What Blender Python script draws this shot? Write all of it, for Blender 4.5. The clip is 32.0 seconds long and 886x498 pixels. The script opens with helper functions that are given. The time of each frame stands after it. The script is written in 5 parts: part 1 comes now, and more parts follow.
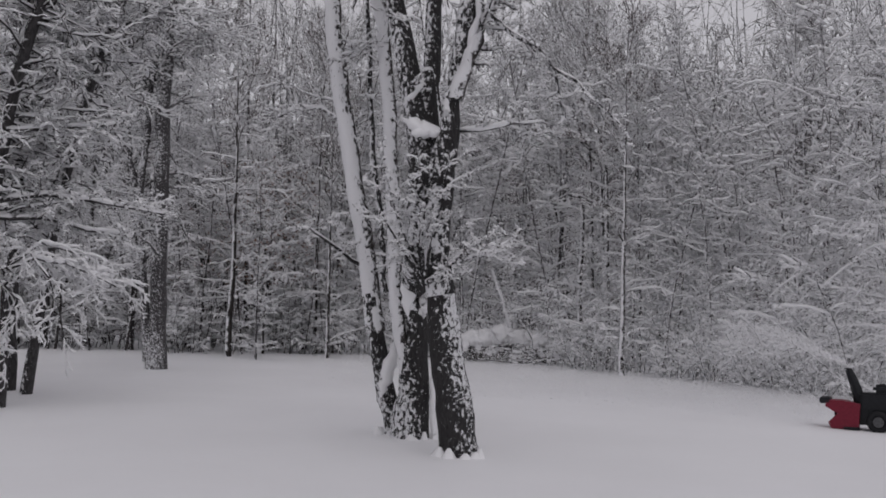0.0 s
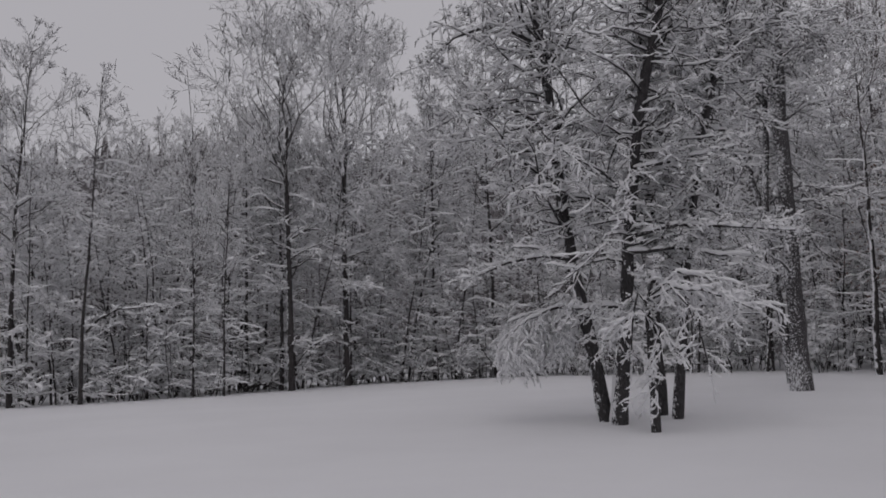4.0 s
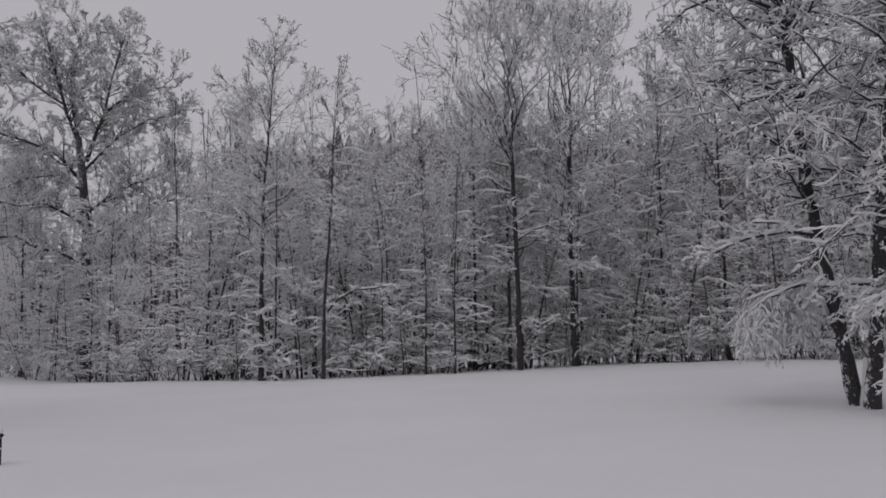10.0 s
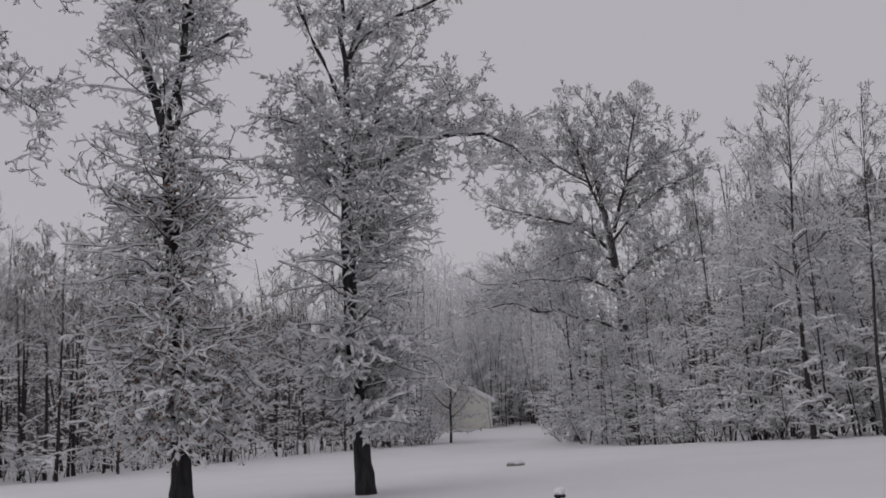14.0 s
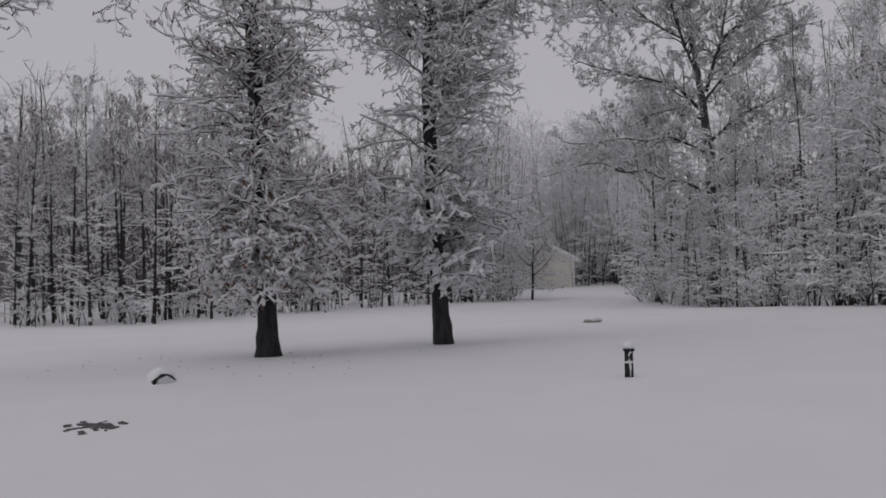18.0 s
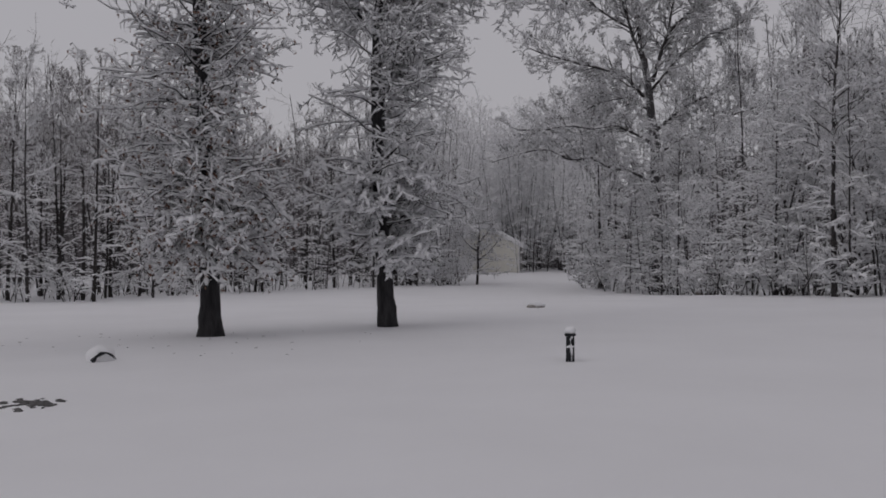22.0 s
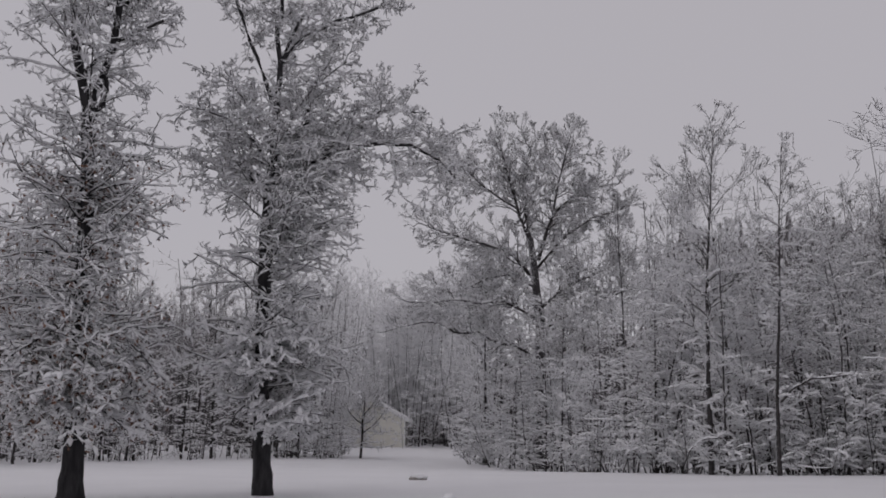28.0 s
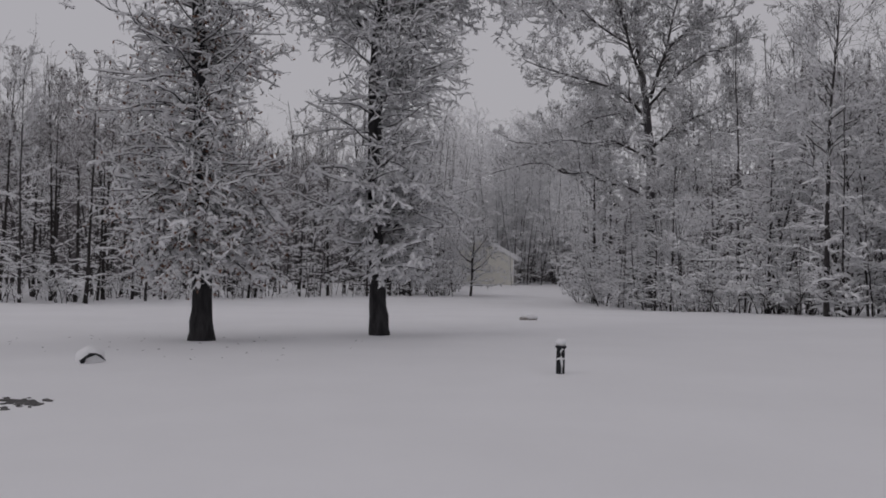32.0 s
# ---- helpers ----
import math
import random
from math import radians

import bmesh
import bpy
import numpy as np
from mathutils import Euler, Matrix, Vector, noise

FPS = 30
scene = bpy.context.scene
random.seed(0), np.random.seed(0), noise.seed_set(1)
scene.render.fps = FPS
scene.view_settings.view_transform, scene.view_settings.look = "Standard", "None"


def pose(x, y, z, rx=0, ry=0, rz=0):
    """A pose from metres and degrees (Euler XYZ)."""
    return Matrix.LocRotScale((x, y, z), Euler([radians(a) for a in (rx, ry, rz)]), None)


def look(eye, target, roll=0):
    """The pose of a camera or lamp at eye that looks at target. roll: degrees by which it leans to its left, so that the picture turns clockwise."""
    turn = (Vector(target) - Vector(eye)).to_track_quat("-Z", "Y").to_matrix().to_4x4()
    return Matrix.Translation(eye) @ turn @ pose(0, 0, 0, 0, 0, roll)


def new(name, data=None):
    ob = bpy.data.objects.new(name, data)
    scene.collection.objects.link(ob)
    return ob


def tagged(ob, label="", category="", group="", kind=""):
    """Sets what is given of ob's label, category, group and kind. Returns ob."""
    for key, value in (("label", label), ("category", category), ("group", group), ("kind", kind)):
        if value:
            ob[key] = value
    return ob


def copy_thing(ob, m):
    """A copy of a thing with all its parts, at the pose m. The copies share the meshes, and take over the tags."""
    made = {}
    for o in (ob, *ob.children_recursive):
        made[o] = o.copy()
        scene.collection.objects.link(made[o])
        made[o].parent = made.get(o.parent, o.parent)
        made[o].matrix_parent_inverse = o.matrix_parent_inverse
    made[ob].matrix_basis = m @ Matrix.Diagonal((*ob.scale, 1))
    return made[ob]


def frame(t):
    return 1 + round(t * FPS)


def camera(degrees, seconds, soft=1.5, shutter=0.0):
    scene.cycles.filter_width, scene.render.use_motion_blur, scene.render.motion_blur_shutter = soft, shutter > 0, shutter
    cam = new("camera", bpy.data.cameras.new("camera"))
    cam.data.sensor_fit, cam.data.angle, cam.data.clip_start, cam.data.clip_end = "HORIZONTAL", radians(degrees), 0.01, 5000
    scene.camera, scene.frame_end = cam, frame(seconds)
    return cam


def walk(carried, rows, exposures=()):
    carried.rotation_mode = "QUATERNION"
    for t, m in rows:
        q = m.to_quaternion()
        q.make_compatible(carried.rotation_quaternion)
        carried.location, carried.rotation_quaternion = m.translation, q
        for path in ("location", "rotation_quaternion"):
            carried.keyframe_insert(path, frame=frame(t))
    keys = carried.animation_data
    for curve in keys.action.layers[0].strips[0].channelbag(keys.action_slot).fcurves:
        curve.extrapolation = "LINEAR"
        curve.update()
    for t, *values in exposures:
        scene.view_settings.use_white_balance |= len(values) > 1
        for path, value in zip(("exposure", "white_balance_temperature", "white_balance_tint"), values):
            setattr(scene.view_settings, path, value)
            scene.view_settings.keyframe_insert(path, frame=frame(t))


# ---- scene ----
cam = camera(48.88, 32.0, soft=1.75)
# seconds, eye x, y, z, heading (degrees left of north), tilt, lean
ROWS = [
    (0, 0.28, -0.321, 1.705, -0, 5.54, 1.25),
    (0.5, 0.27, -0.191, 1.696, 2.91, 2.09, 0.84),
    (1, 0.257, -0.176, 1.694, 5.24, 0.25, 0.81),
    (1.5, 0.202, -0.081, 1.7, 11.23, 0.59, 1.14),
    (2, 0.168, -0.03, 1.711, 17.91, 1.51, 0.92),
    (2.5, 0.143, -0.014, 1.708, 23.67, 2.63, 0.11),
    (3, 0.027, 0.005, 1.719, 28.66, 4.19, 0.39),
    (3.5, 0.045, -0.026, 1.719, 31.35, 5.58, 0.3),
    (4, 0.08, 0.018, 1.768, 35.81, 6.64, -1.18),
    (4.5, 0.12, 0.036, 1.754, 40.64, 6.45, -1.37),
    (6.5, 0.086, -0.015, 1.262, 39.94, 6.32, 1.83),
    (7, 0.091, -0.055, 1.285, 41.25, 7.11, 0.94),
    (7.5, 0.1, -0.107, 1.296, 41.67, 6.34, -0.29),
    (8, 0.095, -0.149, 1.362, 41.96, 6.41, -0.51),
    (8.5, 0.093, -0.177, 1.457, 42.52, 6.93, -0.81),
    (9, 0.108, -0.219, 1.564, 42.74, 7.19, -0.92),
    (9.5, 0.062, -0.266, 1.655, 44.74, 5.13, -1.12),
    (10, 0.011, -0.222, 1.655, 48.83, 5.84, -0.38),
    (10.5, 0.012, -0.097, 1.606, 54.25, 7.47, 0.77),
    (11, 0.036, -0.069, 1.606, 57.51, 8.77, 0.42),
    (11.5, 0.082, -0.097, 1.582, 58.62, 7.41, -0.22),
    (12, 0.06, -0.088, 1.579, 59.28, 4.31, -0.3),
    (12.5, -0.021, -0.086, 1.584, 61.3, 3.89, -1.49),
    (13, -0.101, -0.075, 1.574, 67.66, 5.04, -0.46),
    (13.5, -0.154, -0.063, 1.569, 75.32, 6.46, -2.35),
    (14, -0.221, -0.115, 1.616, 79.32, 10.15, -2.57),
    (14.5, -0.204, -0.076, 1.641, 82.94, 11.99, -2.37),
    (16.5, -0.022, 0.144, 1.614, 85.21, 13.13, 0.21),
    (17, -0.073, 0.029, 1.555, 84.83, 8.03, -0.68),
    (17.5, -0.087, 0.019, 1.547, 84.97, 4.34, -0.8),
    (18, -0.125, 0.029, 1.541, 84.66, 2.01, -0.91),
    (18.5, -0.108, 0.029, 1.532, 83.7, 1.48, -1.06),
    (19, -0.097, 0.026, 1.534, 83.28, 1.4, -0.91),
    (19.5, -0.092, 0.022, 1.542, 83.26, 1.53, -0.89),
    (20, -0.08, 0.024, 1.534, 83.41, 1.66, -1.08),
    (20.5, -0.07, 0.025, 1.532, 83.46, 1.63, -1.16),
    (21, -0.071, 0.027, 1.538, 83.39, 1.91, -1.07),
    (21.5, -0.079, 0.027, 1.522, 82.75, 1.65, -0.32),
    (22, -0.08, 0.027, 1.53, 81.49, 1.03, 0.19),
    (22.5, -0.188, 0.094, 1.503, 78.72, 1.14, -0.81),
    (23, -0.249, 0.249, 1.557, 60.02, 2.52, -3.41),
    (23.5, -0.013, 0.341, 1.526, 47.48, 3.43, -1.9),
    (24, -0.039, 0.394, 1.534, 39.73, 4.23, -1.21),
    (24.5, 0.014, 0.416, 1.583, 36.56, 4.6, -1.04),
    (26.5, -0.048, 0.249, 1.477, 54.31, 7.32, 0.28),
    (27, -0.176, 0.133, 1.509, 62.34, 7.43, 0.2),
    (27.5, -0.083, 0.166, 1.386, 69.45, 9.57, 0.05),
    (28, -0.082, 0.123, 1.354, 75.12, 11.31, 1.44),
    (28.5, -0.02, 0.098, 1.356, 80.53, 12.76, 2.08),
    (29, 0.009, 0.074, 1.408, 83.42, 16.36, 3.41),
    (29.5, 0.043, 0.048, 1.429, 85.31, 19.93, 3.46),
    (30, 0.071, 0.009, 1.447, 85.61, 17.54, 2.37),
    (30.5, 0.058, 0.006, 1.482, 84.67, 10.53, 1.35),
    (31, -0.042, 0.034, 1.516, 83.32, 5.05, 1.73),
    (31.5, -0.089, 0.056, 1.495, 81.75, 2.21, 1.34),
    (32, -0.074, 0.057, 1.501, 81.2, 1.69, 1.58),
]


def heading(az, el):
    a, e = radians(az), radians(el)
    return Vector((-math.sin(a) * math.cos(e), math.cos(a) * math.cos(e), math.sin(e)))


PATH = []
for t, x, y, z, az, el, lean in ROWS:
    eye = Vector((x, y, z))
    PATH.append((t, look(eye, eye + heading(az, el), lean)))
walk(cam, PATH, exposures=[(0.0, -0.25, 6500, 11), (1.0, -0.28, 6500, 11), (2.0, -0.48, 6500, 11), (4.0, -0.48, 6500, 11), (11.0, -0.4, 6500, 11), (13.5, -0.39, 6500, 11), (17.0, -0.38, 6500, 11), (18.0, -0.47, 6500, 11), (19.0, -0.6, 6500, 11), (22.5, -0.62, 6500, 11), (24.5, -0.76, 6500, 11), (26.5, -0.42, 6500, 12), (27.0, -0.4, 6500, 12), (28.0, -0.42, 6500, 13), (29.0, -0.35, 6500, 13), (29.6, -0.33, 6500, 13), (30.1, -0.44, 6500, 12), (31.5, -0.53, 6500, 11), (32.0, -0.53, 6500, 11)])

# ---------------------------------------------------------------- sky and light
world = bpy.data.worlds.new("overcast_sky")
scene.world = world
world.use_nodes = True
nt = world.node_tree
sky = nt.nodes.new("ShaderNodeTexSky")
sky.sky_type = 'NISHITA'
sky.sun_disc = False
sky.sun_elevation, sky.sun_rotation = radians(38), radians(200)
dim = nt.nodes.new("ShaderNodeVectorMath")
dim.operation = 'SCALE'
dim.inputs['Scale'].default_value = 0.10
nt.links.new(sky.outputs[0], dim.inputs[0])
cloud = nt.nodes.new("ShaderNodeMix")
cloud.data_type = 'RGBA'
cloud.inputs[0].default_value = 0.93
cloud.inputs[7].default_value = (0.60, 0.582, 0.611, 1)
nt.links.new(dim.outputs[0], cloud.inputs[6])
back = nt.nodes["Background"]
back.inputs[1].default_value = 1.0
nt.links.new(cloud.outputs[2], back.inputs[0])
sun = new("sun", bpy.data.lights.new("sun", 'SUN'))
sun.data.energy, sun.data.angle, sun.data.color = 0.35, radians(40), (1.0, 0.97, 0.95)
sun.matrix_world = look((0, 0, 60), (-15, 45, 0))


# ---------------------------------------------------------------- materials
def material(name, rough=0.8):
    m = bpy.data.materials.new(name)
    m.use_nodes = True
    b = m.node_tree.nodes["Principled BSDF"]
    b.inputs["Roughness"].default_value = rough
    b.inputs["Specular IOR Level"].default_value = 0.25
    return m, m.node_tree, b


def node(tree, kind, **kw):
    n = tree.nodes.new(kind)
    for k, v in kw.items():
        if k in n.inputs:
            n.inputs[k].default_value = v
    return n


def noise_at(tree, scale, detail=4.0, rough=0.55, stretch=None, out=0):
    co = tree.nodes.new("ShaderNodeTexCoord")
    n = node(tree, "ShaderNodeTexNoise", Scale=scale, Detail=detail, Roughness=rough)
    src = co.outputs["Object"]
    if stretch:
        mp = tree.nodes.new("ShaderNodeMapping")
        mp.inputs["Scale"].default_value = stretch
        tree.links.new(src, mp.inputs[0])
        src = mp.outputs[0]
    tree.links.new(src, n.inputs["Vector"])
    return n.outputs[out]


def ramp(tree, src, stops):
    r = tree.nodes.new("ShaderNodeValToRGB")
    e = r.color_ramp.elements
    while len(e) < len(stops):
        e.new(0.5)
    for el_, (pos, col) in zip(e, stops):
        el_.position = pos
        el_.color = (*col, 1) if len(col) == 3 else col
    tree.links.new(src, r.inputs[0])
    return r.outputs[0]


def blend(tree, fac, a, b):
    m = tree.nodes.new("ShaderNodeMix")
    m.data_type = 'RGBA'
    tree.links.new(fac, m.inputs[0])
    for sock, v in ((m.inputs[6], a), (m.inputs[7], b)):
        if isinstance(v, tuple):
            sock.default_value = (*v, 1)
        else:
            tree.links.new(v, sock)
    return m.outputs[2]


def math_node(tree, op, a, b=None, clamp=False):
    m = tree.nodes.new("ShaderNodeMath")
    m.operation, m.use_clamp = op, clamp
    for sock, v in zip(m.inputs, (a, b)):
        if v is None:
            continue
        if isinstance(v, (int, float)):
            sock.default_value = v
        else:
            tree.links.new(v, sock)
    return m.outputs[0]


def bump(tree, bsdf, height, strength, dist):
    b = tree.nodes.new("ShaderNodeBump")
    b.inputs["Strength"].default_value, b.inputs["Distance"].default_value = strength, dist
    tree.links.new(height, b.inputs["Height"])
    tree.links.new(b.outputs[0], bsdf.inputs["Normal"])


def facing(tree, axis):
    """How far the surface turns towards axis, -1 to 1."""
    g = tree.nodes.new("ShaderNodeNewGeometry")
    d = tree.nodes.new("ShaderNodeVectorMath")
    d.operation = 'DOT_PRODUCT'
    d.inputs[1].default_value = Vector(axis).normalized()
    tree.links.new(g.outputs["Normal"], d.inputs[0])
    return d.outputs["Value"]


def snow_material(name, tone, fine=7.0):
    m, tree, b = material(name, 0.75)
    col = ramp(tree, noise_at(tree, 0.35, 5), [(0.3, tuple(c * 0.95 for c in tone)), (0.7, tone)])
    tree.links.new(col, b.inputs["Base Color"])
    h = math_node(tree, 'ADD', noise_at(tree, fine, 6), math_node(tree, 'MULTIPLY', noise_at(tree, fine * 6, 3), 0.3))
    bump(tree, b, h, 0.25, 0.03)
    return m


def bark_material(name, dark, light, snow_at, wind=(-0.8, -0.5, 0.2), pull=0.25, scale=1.0):
    """Furrowed bark, with snow driven into it on the windward side; snow_at: the higher, the barer."""
    m, tree, b = material(name, 0.9)
    grain = noise_at(tree, 9.0 * scale, 6, 0.65, (1, 1, 0.22))
    broad = noise_at(tree, 1.3, 3, 0.5, (1, 1, 0.5))
    bark = blend(tree, broad, ramp(tree, grain, [(0.32, dark), (0.68, light)]), ramp(tree, grain, [(0.36, tuple(c * 0.6 for c in dark)), (0.72, tuple(c * 0.85 for c in light))]))
    patch = math_node(tree, 'ADD', math_node(tree, 'MULTIPLY', noise_at(tree, 4.0 * scale, 6, 0.68, (1, 1, 0.7)), 0.75), math_node(tree, 'MULTIPLY', noise_at(tree, 0.8, 2, 0.5), 0.25))
    amount = math_node(tree, 'ADD', math_node(tree, 'MULTIPLY', facing(tree, wind), pull), patch)
    mask = ramp(tree, math_node(tree, 'ADD', amount, 0.5 - snow_at), [(0.485, (0, 0, 0)), (0.525, (1, 1, 1))])
    tree.links.new(blend(tree, mask, bark, (0.82, 0.82, 0.84)), b.inputs["Base Color"])
    bump(tree, b, math_node(tree, 'ADD', grain, math_node(tree, 'MULTIPLY', mask, 0.6)), 0.7, 0.03)
    return m


def twig_material(name, bark, cover):
    """Thin dark twigs with lumps of snow along their upper side; cover: how far down it reaches."""
    m, tree, b = material(name, 0.85)
    lump = math_node(tree, 'ADD', noise_at(tree, 7.0, 3), math_node(tree, 'MULTIPLY', noise_at(tree, 1.1, 2), 0.5))
    up = math_node(tree, 'ADD', facing(tree, (0, 0, 1)), math_node(tree, 'MULTIPLY', math_node(tree, 'SUBTRACT', lump, 0.75), 1.3))
    mask = ramp(tree, math_node(tree, 'ADD', math_node(tree, 'MULTIPLY', up, 0.25), 0.5), [(0.5 - cover * 0.25 - 0.02, (0, 0, 0)), (0.5 - cover * 0.25 + 0.02, (1, 1, 1))])
    tree.links.new(blend(tree, mask, bark, (0.86, 0.86, 0.875)), b.inputs["Base Color"])
    return m


SNOW_GROUND = snow_material("lawn_snow", (0.86, 0.86, 0.88), 1.2)
SNOW = snow_material("branch_snow", (0.87, 0.87, 0.885), 9.0)
BARK = bark_material("grey_bark", (0.022, 0.02, 0.02), (0.07, 0.062, 0.06), 0.655)
# Bark of the distant wood, paler because haze is put into its colour.
BARK_WOOD = bark_material("hazed_forest_bark", (0.034, 0.031, 0.032), (0.095, 0.087, 0.087), 0.625, pull=0.18, scale=3.0)
BARK_SNOWY = bark_material("snow_crusted_bark", (0.036, 0.034, 0.036), (0.1, 0.094, 0.096), 0.63, pull=0.12, scale=4.5)
BARK_PATCHED = bark_material("snow_patched_bark", (0.022, 0.021, 0.022), (0.06, 0.057, 0.058), 0.525, (-0.95, -0.3, 0.1), 0.08, 4.0)
BARK_OLD = bark_material("old_tree_bark", (0.022, 0.021, 0.022), (0.062, 0.059, 0.06), 0.595, (0.9, -0.45, 0.1), 0.09, 5.5)
BARK_OLD_STEMS = bark_material("old_tree_stem_bark", (0.022, 0.021, 0.022), (0.062, 0.059, 0.06), 0.575, (-0.9, -0.4, 0.1), 0.09, 5.5)
BARK_PLASTERED = bark_material("snow_plastered_bark", (0.03, 0.027, 0.027), (0.08, 0.07, 0.068), 0.49, (-0.8, -0.6, 0.2), 0.15, 4.5)
BARK_ASH = bark_material("grey_flecked_bark", (0.05, 0.047, 0.05), (0.13, 0.123, 0.126), 0.565, (-0.5, -0.8, 0.2), 0.07, 7.0)
BARK_OAK = bark_material("pin_oak_bark", (0.022, 0.021, 0.023), (0.062, 0.059, 0.062), 0.72)
TWIG = twig_material("snowy_twigs", (0.05, 0.044, 0.044), 0.42)
TWIG_OAK = twig_material("oak_twigs", (0.045, 0.039, 0.04), 0.3)
TWIG_HIGH = twig_material("high_oak_twigs", (0.06, 0.053, 0.053), 0.46)
# Distant twigs: the bark tone is lifted to stand in for haze.
TWIG_FAR = twig_material("snowy_twigs_hazed", (0.07, 0.062, 0.064), 0.41)
TWIG_DARK = twig_material("thinly_snowed_twigs", (0.1, 0.08, 0.077), 0.1)
TWIG_CROWN = twig_material("oak_crown_twigs", (0.055, 0.048, 0.049), 0.45)
# White is snow on near sprays; on the farthest trees it also paints haze.
TWIG_COATED = twig_material("snow_and_haze_twigs", (0.06, 0.053, 0.053), 1.15)


# ---------------------------------------------------------------- ground
RISE = (0.046, -0.215, 0.957, -0.113, -0.564, 0.639, 0.083, -1.117, 0.107, -0.433)


def ground_z(x, y):
    r = math.hypot(x, y)
    k = min(1.0, 55 / max(r, 1e-6))
    u, v = x * k / 40, y * k / 40
    c = RISE
    z = c[0] + c[1] * u + c[2] * v + c[3] * u * u + c[4] * u * v + c[5] * v * v + c[6] * u ** 3 + c[7] * u * u * v + c[8] * u * v * v + c[9] * v ** 3
    return z + 0.012 * min(max(0.0, r - 55), 400)


def drift(x, y):
    """Shallow waves in the snow."""
    churned = math.exp(-((x - 2.6) ** 2 + (y - 5.2) ** 2) / 3.0) + 0.5 * math.exp(-((x + 29) ** 2 + (y + 7) ** 2) / 9.0)
    rough = churned * (0.07 * noise.noise((x * 1.6, y * 1.6, 1.0)) + 0.05 * noise.noise((x * 3.7, y * 3.7, 5.0)))
    return rough + 0.05 * (noise.noise((x * 0.11, y * 0.11, 3.1))) + 0.018 * noise.noise((x * 0.5, y * 0.5, 7.7))


def spot(az, d, lift=0.0):
    """The place on the snow at a bearing (degrees left of north) and distance."""
    a = radians(az)
    x, y = -math.sin(a) * d, math.cos(a) * d
    return Vector((x, y, ground_z(x, y) + lift))


def obj(name, verts, faces, mat, parent=None, smooth=True, label=""):
    me = bpy.data.meshes.new(name)
    me.from_pydata(verts, [], faces)
    if smooth:
        me.shade_smooth()
    for m in (mat if isinstance(mat, (list, tuple)) else [mat]):
        me.materials.append(m)
    ob = new(name, me)
    ob.parent = parent
    if label:
        tagged(ob, label)
    return ob


def part(name, bm, mat, parent, label="", smooth=False):
    me = bpy.data.meshes.new(name)
    bm.to_mesh(me)
    bm.free()
    if smooth:
        me.shade_smooth()
    me.materials.append(mat)
    ob = new(name, me)
    ob.parent = parent
    if label:
        tagged(ob, label)
    return ob


def make_ground():
    radii = [0.0] + [0.6 * 1.045 ** i for i in range(124)] + [160, 230, 350, 600, 1100, 2500]
    n = 400
    verts, faces = [], []
    for r in radii:
        for k in range(n):
            a = 2 * math.pi * k / n
            x, y = r * math.cos(a), r * math.sin(a)
            z = ground_z(x, y)
            if r < 140:
                z += drift(x, y)
            verts.append((x, y, z))
    for i in range(len(radii) - 1):
        for k in range(n):
            a, b = i * n + k, i * n + (k + 1) % n
            faces.append((a, b, b + n, a + n))
    return tagged(obj("ground", verts, faces, SNOW_GROUND), "smooth open field under deep fresh snow", "ground", kind="structure")


make_ground()


# ---------------------------------------------------------------- branch builder
class Wood:
    """Collects tapering branches and turns them into meshes: bark, twigs and the snow that lies on them."""

    def __init__(self, seed, lump=0.14):
        self.rng = random.Random(seed)
        self.lump = lump
        self.bins = {}

    def tube(self, layer, pts, radii, sides, flat=1.0):
        self.bins.setdefault((layer, len(pts), sides), []).append((pts, radii, flat))

    def arrays(self, layer):
        vs, fs, base = [], [], 0
        for (lay, n, k), items in self.bins.items():
            if lay != layer:
                continue
            P = np.array([[tuple(p) for p in it[0]] for it in items])
            R = np.array([it[1] for it in items])
            F = np.array([it[2] for it in items])
            T = np.gradient(P, axis=1)
            T /= np.linalg.norm(T, axis=2, keepdims=True) + 1e-9
            up = np.zeros_like(T)
            steep = np.abs(T[..., 2]) > 0.93
            up[..., 2] = 1.0
            up[steep] = (0.0, -1.0, 0.0)
            side = np.cross(T, up)
            side /= np.linalg.norm(side, axis=2, keepdims=True) + 1e-9
            top = np.cross(side, T)
            ang = np.pi / 2 + 2 * np.pi * np.arange(k) / k
            V = P[:, :, None, :] + R[:, :, None, None] * (np.cos(ang)[None, None, :, None] * side[:, :, None, :] + (np.sin(ang)[None, None, :, None] * F[:, None, None, None]) * top[:, :, None, :])
            b = len(items)
            idx = np.arange(b * n * k).reshape(b, n, k) + base
            q = np.stack([idx[:, :-1, :], np.roll(idx, -1, 2)[:, :-1, :], np.roll(idx, -1, 2)[:, 1:, :], idx[:, 1:, :]], -1).reshape(-1, 4)
            vs.append(V.reshape(-1, 3))
            fs.append(q)
            base += b * n * k
        if not vs:
            return None
        return np.concatenate(vs), np.concatenate(fs)

    def mesh(self, layer, name, mat, parent, label="", smooth=True):
        got = self.arrays(layer)
        if got is None:
            return None
        return quads(name, got[0], got[1], mat, parent, label, smooth)


